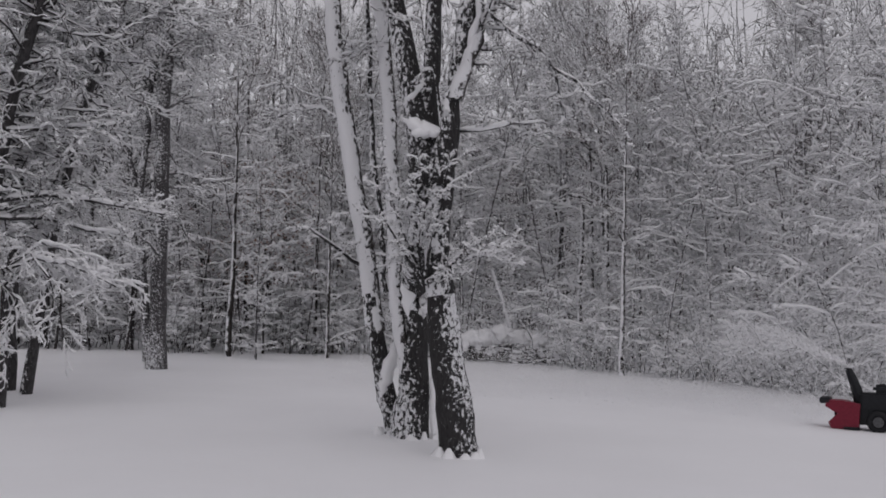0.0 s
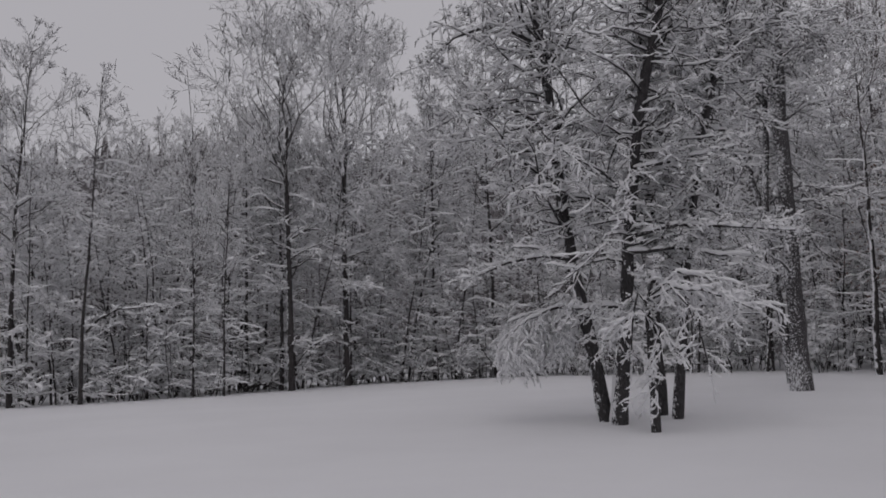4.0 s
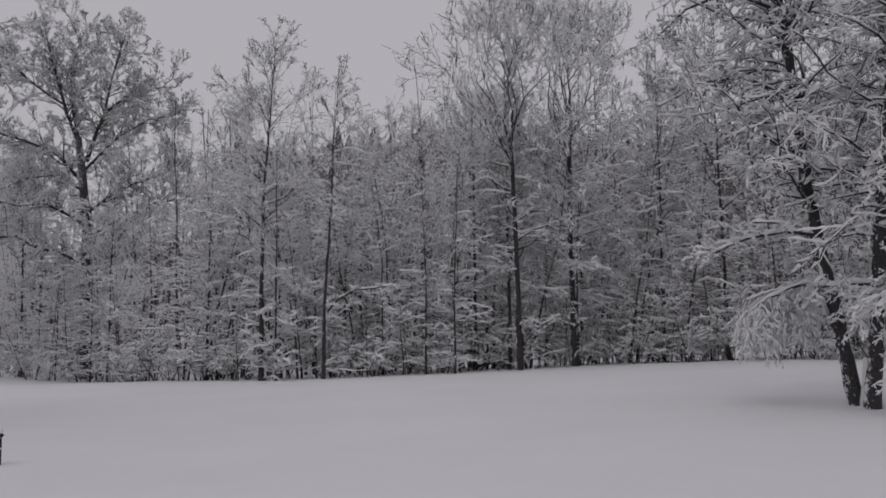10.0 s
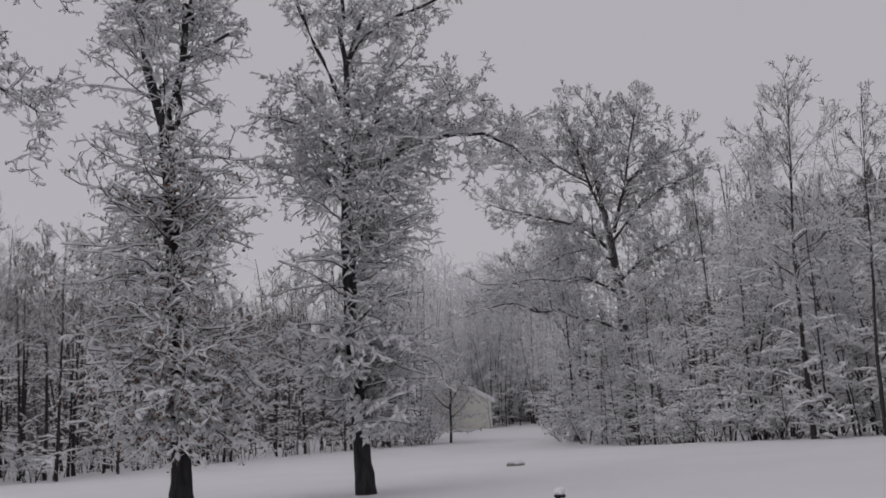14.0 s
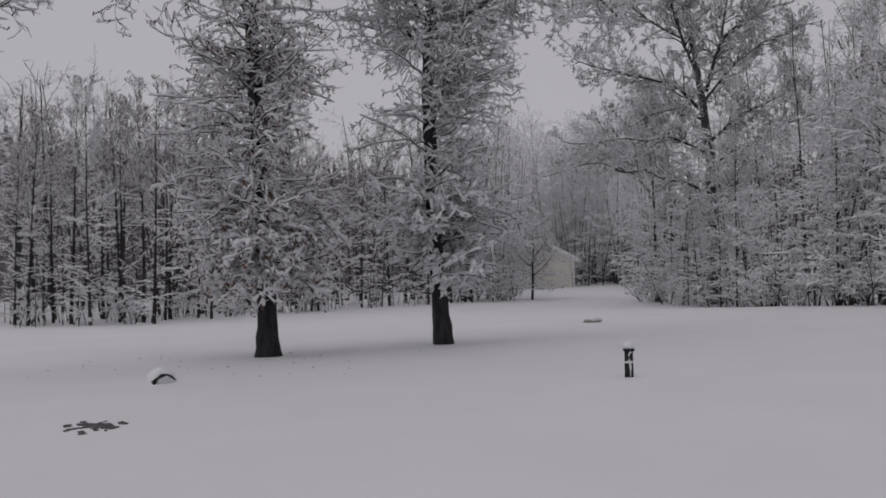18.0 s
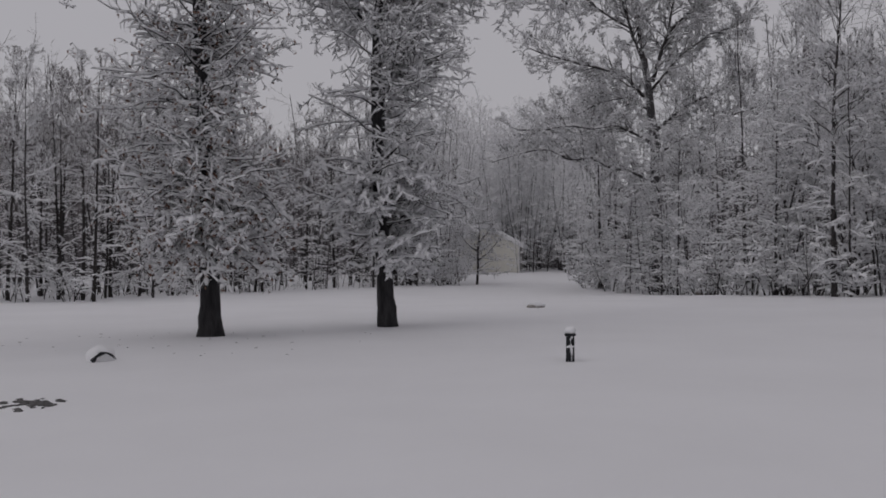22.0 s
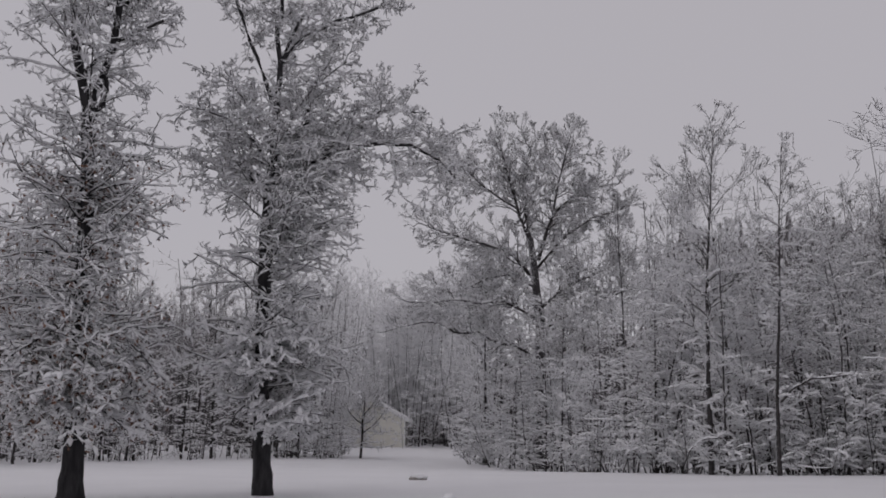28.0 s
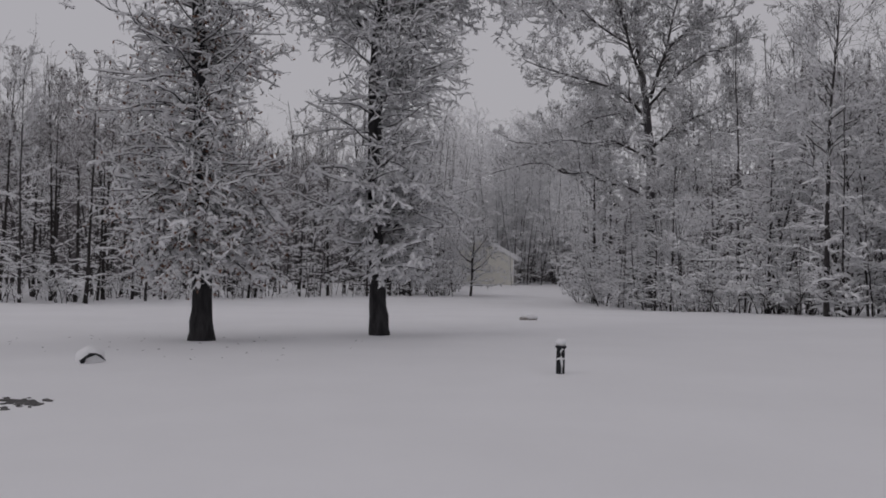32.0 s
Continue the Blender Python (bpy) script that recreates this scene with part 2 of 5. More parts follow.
def quads(name, V, Q, mat, parent=None, label="", smooth=True):
    me = bpy.data.meshes.new(name)
    me.vertices.add(len(V))
    me.vertices.foreach_set("co", np.ascontiguousarray(V, dtype=np.float32).ravel())
    me.loops.add(len(Q) * 4)
    me.loops.foreach_set("vertex_index", np.ascontiguousarray(Q, dtype=np.int32).ravel())
    me.polygons.add(len(Q))
    me.polygons.foreach_set("loop_start", np.arange(0, len(Q) * 4, 4, dtype=np.int32))
    me.update(calc_edges=True)
    if smooth:
        me.shade_smooth()
    me.materials.append(mat)
    ob = new(name, me)
    ob.parent = parent
    if label:
        tagged(ob, label)
    return ob


def bend(rng, p, d, length, n, wander, lift):
    """A crooked line of n steps from p along d. lift pulls it up (or down, when negative) on the way."""
    pts = [p.copy()]
    d = d.normalized()
    for i in range(n):
        d = d + Vector((rng.gauss(0, wander), rng.gauss(0, wander), rng.gauss(0, wander) + lift))
        d.normalize()
        p = p + d * (length / n)
        pts.append(p.copy())
    return pts


def taper(r0, r1, n):
    return [r0 + (r1 - r0) * i / n for i in range(n + 1)]


def snow_on(w, pts, radii, thick, sides=4, layer="snow"):
    """A broken, lumpy ridge of snow along the upper side of a branch: thick where it lies flat, thin or gone where it climbs."""
    rng = w.rng
    line, rr = [], []
    heap = 1.0
    for i in range(len(pts) - 1):
        run = pts[i + 1] - pts[i]
        t = run.normalized()
        level = max(0.12, 1 - abs(t.z) * 0.95)
        m = max(1, min(12, round(run.length / w.lump)))
        for k in range(m + (i == len(pts) - 2)):
            f = k / m
            p, r = pts[i] + run * f, radii[i] + (radii[i + 1] - radii[i]) * f
            heap = 0.45 * heap + 0.55 * rng.uniform(0.1, 1.75)
            if rng.random() < 0.12:
                line.append(p)
                rr.append(r * 0.5)
                continue
            s = thick * level * heap
            rr.append(r * 0.75 * level + s)
            line.append(p + Vector((rng.gauss(0, s * 0.25), rng.gauss(0, s * 0.25), r * 0.6 + s * 0.5)))
    rr[0] *= 0.4
    rr[-1] *= 0.3
    w.tube(layer, line, rr, sides, 0.8)


def along(pts, f):
    x = f * (len(pts) - 1)
    i = min(int(x), len(pts) - 2)
    return pts[i].lerp(pts[i + 1], x - i), (pts[i + 1] - pts[i]).normalized(), i


def side_dir(rng, d, angle, flat=0.0, rise=0.0):
    """A direction that leaves d by angle degrees, on a random side; flat presses it towards the level."""
    o = d.orthogonal()
    o.rotate(Matrix.Rotation(rng.uniform(0, 2 * math.pi), 3, d))
    v = d * math.cos(radians(angle)) + o * math.sin(radians(angle))
    v.z = v.z * (1 - flat) + rise
    return v.normalized()


def puff(w, a, b, size):
    """A short lump of snow lying on a twig between two places."""
    rng = w.rng
    f = rng.uniform(0.2, 0.6)
    run = (b - a) * rng.uniform(0.3, 0.55)
    p = a.lerp(b, f) + Vector((0, 0, size * 0.45))
    w.tube("snow", [p - run, p + Vector((0, 0, size * 0.2)), p + run], [size * 0.3, size * rng.uniform(0.75, 1.3), size * 0.25], 4, 0.72)


def spray(w, p, d, length, r, s, depth=0):
    """A branch with its side twigs. s: the tree's habit."""
    rng = w.rng
    last = depth == len(s["steps"]) - 1
    n = s["steps"][depth]
    pts = bend(rng, p, d, length, n, s["wander"][depth], s["lift"][depth])
    rad = taper(r, max(r * 0.3, s["tip"]), n)
    if last:
        fat = s["tip"] * s["crust"]
        w.tube(s.get("layer", "twigs"), pts, [fat * rng.uniform(0.7, 1.0)] + [fat * rng.uniform(0.65, 1.3) for i in range(n - 1)] + [fat * 0.45], 3)
        if rng.random() < s.get("puffs", 0.0):
            puff(w, pts[0], pts[-1], s["snow"] * rng.uniform(0.7, 1.25))
        return
    if r < s["twig_r"]:
        w.tube(s.get("layer", "twigs"), pts, [max(x, s["tip"]) * rng.uniform(0.8, 1.1) for x in rad[:-1]] + [s["tip"] * 0.5], 3)
        if s.get("ridge", True):
            snow_on(w, pts, rad, s["snow"], 3)
    else:
        w.tube("branches", pts, rad, 5 if r > 0.05 else 3)
        snow_on(w, pts, rad, s["snow"], 3)
    kids = s["kids"][depth]
    k = max(1, round(kids * rng.uniform(0.8, 1.2)))
    for i in range(k):
        f = s["from"][depth] + (1 - s["from"][depth]) * (i + rng.random()) / k
        q, t, j = along(pts, min(f, 0.98))
        rise = s["rise"][depth]
        spray(w, q, side_dir(rng, t, rng.gauss(s["angle"][depth], 9), s["flat"][depth], rise), length * s["ratio"][depth] * rng.uniform(0.6, 1.15) * (1.1 - 0.5 * f), max(s["tip"], rad[j] * 0.55), s, depth + 1)


def stem(w, line, radii, sides=9, layer="trunk", steps=3, sunk=False):
    """A trunk or thick limb through the given places, with uneven thickness."""
    rng = w.rng
    pts, rr = [], []
    if layer == "trunk" or sunk:
        line = [line[0] - Vector((0, 0, 0.4))] + list(line)
        radii = [radii[0] * 1.1] + list(radii)
    for i in range(len(line) - 1):
        for k in range(steps):
            f = k / steps
            q = line[i].lerp(line[i + 1], f)
            wob = 0.012 if layer == "trunk" else min(0.03, 0.35 * radii[i]) if radii[i] < 0.09 else 0.012
            pts.append(q + Vector((rng.gauss(0, wob), rng.gauss(0, wob), rng.gauss(0, wob) if layer != "trunk" else 0)))
            rr.append((radii[i] + (radii[i + 1] - radii[i]) * f) * rng.uniform(0.95, 1.06))
    pts.append(line[-1])
    rr.append(radii[-1])
    w.tube(layer, pts, rr, sides)
    return pts, rr


def finish(w, name, label, category, group="", trunk=BARK, branch=None, twig=TWIG):
    """The tree: its trunk, each thick limb, and as masses too fine to pick apart its twigs and their snow."""
    root = new(name)
    root.empty_display_size = 0.3
    tagged(root, label, category, group)
    w.mesh("trunk", "trunk", trunk, root)
    for layer in sorted({k[0] for k in w.bins if k[0].startswith("limb")}):
        w.mesh(layer, "limb", BARK_PLASTERED if "pale" in layer else BARK_PATCHED if "patched" in layer else branch or trunk, root)
    for layer, nm, mat, lab in (("branches", "branch_work", branch or trunk, "thin dark branches"), ("twigs", "crown", twig, "snow-crusted twigs"), ("high_twigs", "crown", TWIG_CROWN, "twigs thick with clinging snow"), ("dark_twigs", "crown", TWIG_DARK, "twigs with thin snow"), ("coated", "coated_spray", TWIG_COATED, "twigs coated white with snow"), ("snow", "snow_load", SNOW, "snow lying along the branches")):
        ob = w.mesh(layer, nm, mat, root, lab)
        if ob:
            tagged(ob, kind="stuff")
    return root


# ---------------------------------------------------------------- the wood round the field
TALL = dict(steps=(4, 2, 2), wander=(0.13, 0.24, 0.3), lift=(0.06, 0.02, 0.0), kids=(6, 3), ratio=(0.45, 0.5), angle=(40, 42), flat=(0.1, 0.2), rise=(0.1, 0.0), tip=0.0095, twig_r=0.022, crust=2.0, snow=0.035, ridge=False)
TALL["puffs"] = 0.3
TALL["from"] = (0.2, 0.15)
MID = dict(steps=(5, 3, 2), wander=(0.2, 0.34, 0.4), lift=(-0.035, -0.06, -0.08), kids=(6, 3), ratio=(0.4, 0.5), angle=(52, 56), flat=(0.65, 0.45), rise=(0.0, 0.0), tip=0.01, twig_r=0.022, crust=1.8, snow=0.058)
MID["puffs"] = 0.6
MID["from"] = (0.15, 0.15)
FAR = dict(steps=(2, 1), wander=(0.18, 0.4), lift=(0.02, -0.05), kids=(6,), ratio=(0.36,), angle=(50,), flat=(0.3,), rise=(0.0,), tip=0.017, twig_r=0.03, crust=2.0, snow=0.04, ridge=False)
FAR["from"] = (0.1,)
# Farthest trees take the all-white twigs, so haze is put into their colour.
FARTHEST = dict(FAR, tip=0.03, kids=(8,), layer="coated")
FAR_DARK = dict(FAR, layer="dark_twigs", crust=1.4)


def grow_tree(w, foot, height, r, first, count, habit, spread, up, lean=0.03, sides=7, crook=0.035):
    rng = w.rng
    way = Vector((rng.gauss(0, lean), rng.gauss(0, lean), 1))
    line = bend(rng, foot - Vector((0, 0, 0.25)), way, height, 7, crook, 0.02)
    pts, rr = stem(w, line, [r * 1.15] + [r * (1 - 0.11 * i) for i in range(1, 7)] + [0.02], sides, steps=2)
    for i in range(count):
        f = first + (1 - first) * ((i + rng.random()) / count) ** 0.9
        q, t, j = along(pts, min(f, 0.985))
        g = (f - first) / (1 - first)
        d = side_dir(rng, t, rng.gauss(up - 20 * g, 10), 0.0)
        length = spread * (0.5 + 1.3 * g - 1.15 * g * g) * rng.uniform(0.7, 1.2) + 0.4
        spray(w, q, d, length, max(0.014, rr[j] * 0.42), habit)
    return pts, rr


def fork(w, p, d, length, r, depth, habit):
    """A branch that keeps splitting in two or three, each time shorter: the broom of a bare crown."""
    rng = w.rng
    pts = bend(rng, p, d, length, 2, 0.16, 0.05)
    thin = max(habit["tip"], r * 0.72)
    if r > 0.02:
        w.tube("branches", pts, taper(r, thin, 2), 4)
        snow_on(w, pts, taper(r, thin, 2), habit["snow"], 3)
    else:
        w.tube("twigs", pts, [x * 1.4 for x in (max(r, habit["tip"]), thin, habit["tip"] * 0.8)], 3)
        if rng.random() < 0.3:
            puff(w, pts[0], pts[-1], habit["snow"] * rng.uniform(0.5, 0.9))
    for i in range(2 if depth < 3 else 1):
        q, t, j = along(pts, rng.uniform(0.15, 0.95))
        v = side_dir(rng, t, 48)
        w.tube("twigs", bend(rng, q, v, length * rng.uniform(0.35, 0.6), 1, 0, 0), [habit["tip"] * 2.2, habit["tip"] * 1.0], 3)
    if depth == 0:
        return
    for i in range(3 if rng.random() < 0.25 else 2):
        v = side_dir(rng, (pts[2] - pts[1]).normalized(), rng.gauss(19, 6))
        fork(w, pts[2], v, length * rng.uniform(0.68, 0.9), thin * 0.85, depth - 1, habit)


def crowned_tree(seed, height, r, first, count, spread, depth, label, twig=TWIG_HIGH, low=26):
    """A straight forest tree: a pole with short snowy side branches below, a tall oval of forking branches above."""
    w = Wood(seed, 0.25)
    rng = w.rng
    line = bend(rng, Vector((0, 0, -0.25)), Vector((rng.gauss(0, 0.012), rng.gauss(0, 0.012), 1)), height * 0.9, 9, 0.018, 0.03)
    pts, rr = stem(w, line, [r * 1.15] + [r * (1 - 0.105 * i) for i in range(1, 9)] + [0.016], 7, steps=2)
    reach = sum(0.79 ** k for k in range(depth + 1))
    for i in range(count):
        f = first + (1 - first) * ((i + rng.random()) / count) ** 0.75
        q, t, j = along(pts, min(f, 0.985))
        g = (f - first) / (1 - first)
        long = spread * (0.7 + 1.1 * g - 1.3 * g * g) * rng.uniform(0.8, 1.2) + 0.25
        fork(w, q, side_dir(rng, t, rng.gauss(46 - 22 * g, 5)), long / reach, max(0.022, rr[j] * 0.5), depth if 0.15 < g < 0.7 else depth - 1, TALL)
    for i in range(low):
        q, t, j = along(pts, rng.uniform(0.12, first + 0.2))
        spray(w, q, side_dir(rng, t, 72), rng.uniform(0.7, 2.1), 0.02, dict(MID, steps=(3, 2), kids=(6,)))
    return finish(w, "forest_tree", label, "tree", "trees of the wood", BARK_WOOD if low > 12 else BARK, twig=twig)


def broad_tree(seed, height, r, first, count, spread, label):
    """A forest tree whose trunk parts at two thirds of its height into a fan of rising limbs, with level boughs below."""
    w = Wood(seed, 0.25)
    rng = w.rng
    top = height * 0.64
    line = bend(rng, Vector((0, 0, -0.25)), Vector((rng.gauss(0, 0.012), rng.gauss(0, 0.012), 1)), top, 6, 0.018, 0.03)
    pts, rr = stem(w, line, [r * 1.15] + [r * (1 - 0.085 * i) for i in range(1, 7)], 8, steps=2)
    rise = (height - top) / sum(0.79 ** k for k in range(6))
    for i in range(7):
        q, t, j = along(pts, 0.8 + 0.2 * (i + 1) / 7.5)
        fork(w, q, side_dir(rng, t, (24, 6, 18, 10, 28, 3, 14)[i]), rise * rng.uniform(0.85, 1.1), rr[j] * 0.5, 5, TALL)
    for i in range(count):
        f = first + (0.92 - first) * (i + rng.random()) / count
        q, t, j = along(pts, f)
        fork(w, q, side_dir(rng, t, rng.gauss(66 - 14 * f, 8)), spread * rng.uniform(0.7, 1.15) / 3.2, rr[j] * 0.32, 4, TALL)
    for i in range(22):
        q, t, j = along(pts, rng.uniform(0.12, first + 0.3))
        spray(w, q, side_dir(rng, t, 72), rng.uniform(0.6, 1.9), 0.02, dict(MID, steps=(3, 2), kids=(6,)))
    return finish(w, "forest_tree", label, "tree", "trees of the wood", BARK_WOOD, twig=TWIG_HIGH)


def forest_tree(seed, height, r, first, count, habit, spread, up, label, lean=0.012):
    w = Wood(seed, 0.22)
    grow_tree(w, Vector(), height, r, first, count, habit, spread, up, lean)
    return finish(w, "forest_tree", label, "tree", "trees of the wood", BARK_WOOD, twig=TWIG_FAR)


def shrub(seed, height, stems, label):
    w = Wood(seed)
    rng = w.rng
    for i in range(stems):
        a = rng.uniform(0, 2 * math.pi)
        d = Vector((math.cos(a) * 0.45, math.sin(a) * 0.45, 1))
        h = height * rng.uniform(0.6, 1.1)
        pts = bend(rng, Vector((math.cos(a) * 0.2, math.sin(a) * 0.2, -0.1)), d, h, 6, 0.12, -0.09)
        rad = taper(0.022, 0.008, 6)
        w.tube("trunk", pts, rad, 4)
        snow_on(w, pts, rad, 0.03, 4)
        for k in range(8):
            q, t, j = along(pts, rng.uniform(0.25, 0.97))
            spray(w, q, side_dir(rng, t, 50, 0.4), h * 0.28 * rng.uniform(0.6, 1.3), 0.015, dict(MID, steps=(2, 2), kids=(4,)))
    return finish(w, "shrub", label, "shrub", "shrubs along the wood", twig=TWIG_FAR)


EDGE = ((-60, 20), (-40, 22), (-27, 25), (-15, 31), (-5, 36), (5, 38), (12, 35.5), (20, 38), (33, 42), (42, 41), (48, 37), (60, 38), (65, 46), (69, 57), (72, 64), (80, 74), (88, 65), (95, 54), (101, 45), (108, 43), (120, 40), (150, 40))


# how high the treetops stand over the field, in degrees, by bearing
CANOPY = ((-60, 23), (33, 23), (37, 18.5), (47, 17), (52, 15.8), (60, 15.2), (66, 14.5), (72, 13), (78, 9), (84, 10.2), (90, 10.5), (96, 10.9), (103, 11.7), (115, 11.8), (150, 12.5))


def canopy(az, d, rng):
    """A height for a tree there, so that the treetops keep to the skyline."""
    for (a, e), (b, f) in zip(CANOPY, CANOPY[1:]):
        if a <= az <= b:
            return d * math.tan(radians(e + (f - e) * (az - a) / (b - a))) * rng.uniform(0.78, 1.03) + 1.2
    return 12.0


def edge_at(az):
    for (a, d), (b, e) in zip(EDGE, EDGE[1:]):
        if a <= az <= b:
            return d + (e - d) * (az - a) / (b - a)
    return 45


# height, trunk radius, where branches begin, how many, their reach, how often they fork
TALL_KINDS = ((16.0, 0.115, 0.45, 22, 2.6, 4), (14.5, 0.09, 0.4, 20, 2.2, 4), (17.0, 0.14, 0.5, 22, 3.0, 4), (13.5, 0.075, 0.35, 20, 1.9, 4), (15.0, 0.10, 0.6, 13, 1.5, 4), (15.0, 0.12, 0.42, 30, 2.9, 4), (16.5, 0.15, 0.5, 14, 3.0))
MID_KINDS = ((9.0, 0.055, 0.14, 24, 2.4), (7.0, 0.045, 0.12, 22, 2.2), (11.0, 0.06, 0.2, 26, 2.5), (5.0, 0.035, 0.12, 18, 1.8), (12.5, 0.065, 0.2, 34, 2.6), (10.0, 0.05, 0.3, 28, 2.7))
BUSH_KINDS = ((2.4, 6), (1.7, 7), (3.2, 5))
tall_kinds = [crowned_tree(11 + i, h, r, f, c, s, n, "tall bare forest tree with snow on every branch") for i, (h, r, f, c, s, n) in enumerate(TALL_KINDS[:6])]
tall_kinds += [broad_tree(17 + i, h, r, f, c, s, "tall forest tree with a broad fan of snow-lined limbs") for i, (h, r, f, c, s) in enumerate(TALL_KINDS[6:])]
dark_kinds = [crowned_tree(61 + i, h, r, f, c, s, 4, "slender dark forest tree with thin snow on its twigs", TWIG_DARK, 9) for i, (h, r, f, c, s) in enumerate(((14.0, 0.1, 0.4, 18, 2.0), (15.5, 0.12, 0.5, 18, 2.3), (13.0, 0.085, 0.45, 16, 1.8)))]
mid_kinds = [forest_tree(31 + i, h, r, f, c, MID, s, 70, "young understorey tree bowed with snow", 0.08) for i, (h, r, f, c, s) in enumerate(MID_KINDS)]
bush_kinds = [shrub(51 + i, h, n, "low snow-laden shrub at the edge of the wood") for i, (h, n) in enumerate(BUSH_KINDS)]
rng = random.Random(5)
used = set()


def plant(kind, az, d, turn, size, tall=1.0):
    m = Matrix.Translation(spot(az, d)) @ Matrix.Rotation(turn, 4, 'Z') @ Matrix.Diagonal((size, size, size * tall, 1))
    ob = kind if kind not in used else copy_thing(kind, m)
    used.add(kind)
    ob.matrix_basis = m
    return ob


def open_to_shed(az, d):
    return 72.6 < az < 80.5 and d < 128


# trees at the edge of the wood that stand out: bearing, distance, kind, size
for az, d, kind, size in ((44.6, 38.2, 6, 1.0), (45.2, 39.5, 0, 0.9), (41.45, 40.7, 6, 1.04), (41.2, 41.4, 3, 0.8), (50.15, 36.8, 3, 0.72), (48.4, 36.3, 3, 0.7), (56.1, 36.4, 4, 0.88), (59.64, 37.2, 5, 0.97), (58.8, 36.9, 3, 0.75),
                          (11.9, 34.0, 11, 0.95), (7.0, 38.0, 10, 1.05), (6.2, 34.6, 12, 0.85), (10.3, 32.4, 3, 0.6), (-11.1, 31.2, 10, 0.95), (-10.0, 36.5, 11, 0.95), (68.85, 56.8, 3, 0.75), (67.96, 56.2, 3, 0.9), (71.5, 62.9, 3, 0.7), (101.1, 43.8, 10, 0.82), (101.7, 45.5, 11, 0.75),
                          (36.3, 44, 0, 1.0), (32.8, 43, 2, 0.95), (98, 48, 3, 0.85), (104.5, 44, 1, 0.8)):
    plant((tall_kinds + 3 * [None] + dark_kinds)[kind], az, d, az * 1.7, size)
for kinds, count, near, deep in ((tall_kinds, 104, 1.0, 18), (mid_kinds, 146, 0.0, 9), (bush_kinds, 118, -0.4, 5)):
    k = 0
    while k < count:
        az = rng.uniform(-31, 112)
        d = edge_at(az) + near + deep * rng.random() ** 1.4
        if open_to_shed(az, d) or (66.3 < az < 72 and d < 64 and kinds is tall_kinds) or (kinds is not tall_kinds and (-7 < az < -2 and d < 40 or az > 84 and rng.random() < 0.88)):
            continue
        if kinds is bush_kinds and 66 < az < 71.5 and rng.random() < 0.65:
            continue
        if kinds is bush_kinds and k > 112:
            az = rng.uniform(81, 109)
            d = edge_at(az) + rng.uniform(0.3, 9)
        if kinds is tall_kinds and k > 80:
            az = rng.uniform(82, 109)
            d = edge_at(az) + rng.uniform(0.5, 7)
        n = rng.randrange(5 if kinds is tall_kinds else len(kinds))
        size = rng.uniform(0.78, 1.15)
        if kinds is tall_kinds:
            size = min(1.3, canopy(az, d, rng) / TALL_KINDS[n][0])
        elif kinds is mid_kinds:
            size = min(size * (0.8 if az > 78 else 1.0), 0.8 * canopy(az, d, rng) / MID_KINDS[n][0])
        if kinds is tall_kinds and az > 86:
            plant(dark_kinds[n % 3], az, d, rng.uniform(0, 6.28), size * TALL_KINDS[n][0] / 14.5)
        else:
            plant(kinds[n], az, d, rng.uniform(0, 6.28), size)
        k += 1


def back_woods():
    """The depth of the wood, one mass of trunks and snowy twigs that cannot be counted."""
    w = Wood(77, 0.6)
    g = w.rng
    k = 0
    while k < 700:
        az = g.uniform(-32, 113)
        if k > 660:
            az = g.uniform(2, 24)
        elif k > 540:
            az = g.uniform(71.8, 82.5)
        elif k > 480:
            az = g.uniform(40, 69)
        elif k > 420:
            az = g.uniform(-30, 2)
        elif k > 310:
            az = g.uniform(79, 109)
        d = edge_at(az) + 6 + 40 * g.random()
        if 71.5 < az < 81.5:
            d = g.uniform(144, 175) if 72.6 < az < 80.5 else g.uniform(80, 150)
        h = min(27, canopy(az, d, g) * g.choice((1.0, 1.0, 0.8, 0.6)))
        far = d > 120
        grow_tree(w, spot(az, d), h, g.uniform(0.05, 0.1) * (1.4 if az > 82 else 1.0), g.uniform(0.08, 0.3), 30 if far else 17, FARTHEST if far else FAR_DARK if az > 86 else FAR, h * g.uniform(0.14, 0.22), 60, 0.05, 4, 0.05)
        k += 1
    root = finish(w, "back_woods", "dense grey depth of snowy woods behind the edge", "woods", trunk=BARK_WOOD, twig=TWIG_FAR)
    tagged(root, kind="stuff")


back_woods()


def undergrowth():
    """Thin bare saplings and brush that stand too thick along the wood's edge to count."""
    w = Wood(88)
    g = w.rng
    k = 0
    while k < 760:
        az = g.uniform(-28, 109)
        d = edge_at(az) + g.uniform(-0.3, 7)
        if open_to_shed(az, d):
            continue
        h = g.uniform(0.8, 4.2)
        pts = bend(g, spot(az, d) - Vector((0, 0, 0.1)), Vector((g.gauss(0, 0.16), g.gauss(0, 0.16), 1)), h, 4, 0.07, 0.0)
        w.tube("branches", pts, taper(g.uniform(0.012, 0.028), 0.008, 4), 4)
        for q in range(5):
            p, t, j = along(pts, g.uniform(0.2, 0.98))
            tw = bend(g, p, side_dir(g, t, 65, 0.5), g.uniform(0.3, 1.0), 2, 0.2, -0.12)
            w.tube("twigs", tw, [0.024, 0.028, 0.008], 3)
        k += 1
    tagged(finish(w, "undergrowth", "thin bare saplings and snowy brush along the wood", "undergrowth", twig=TWIG_FAR), kind="stuff")


undergrowth()


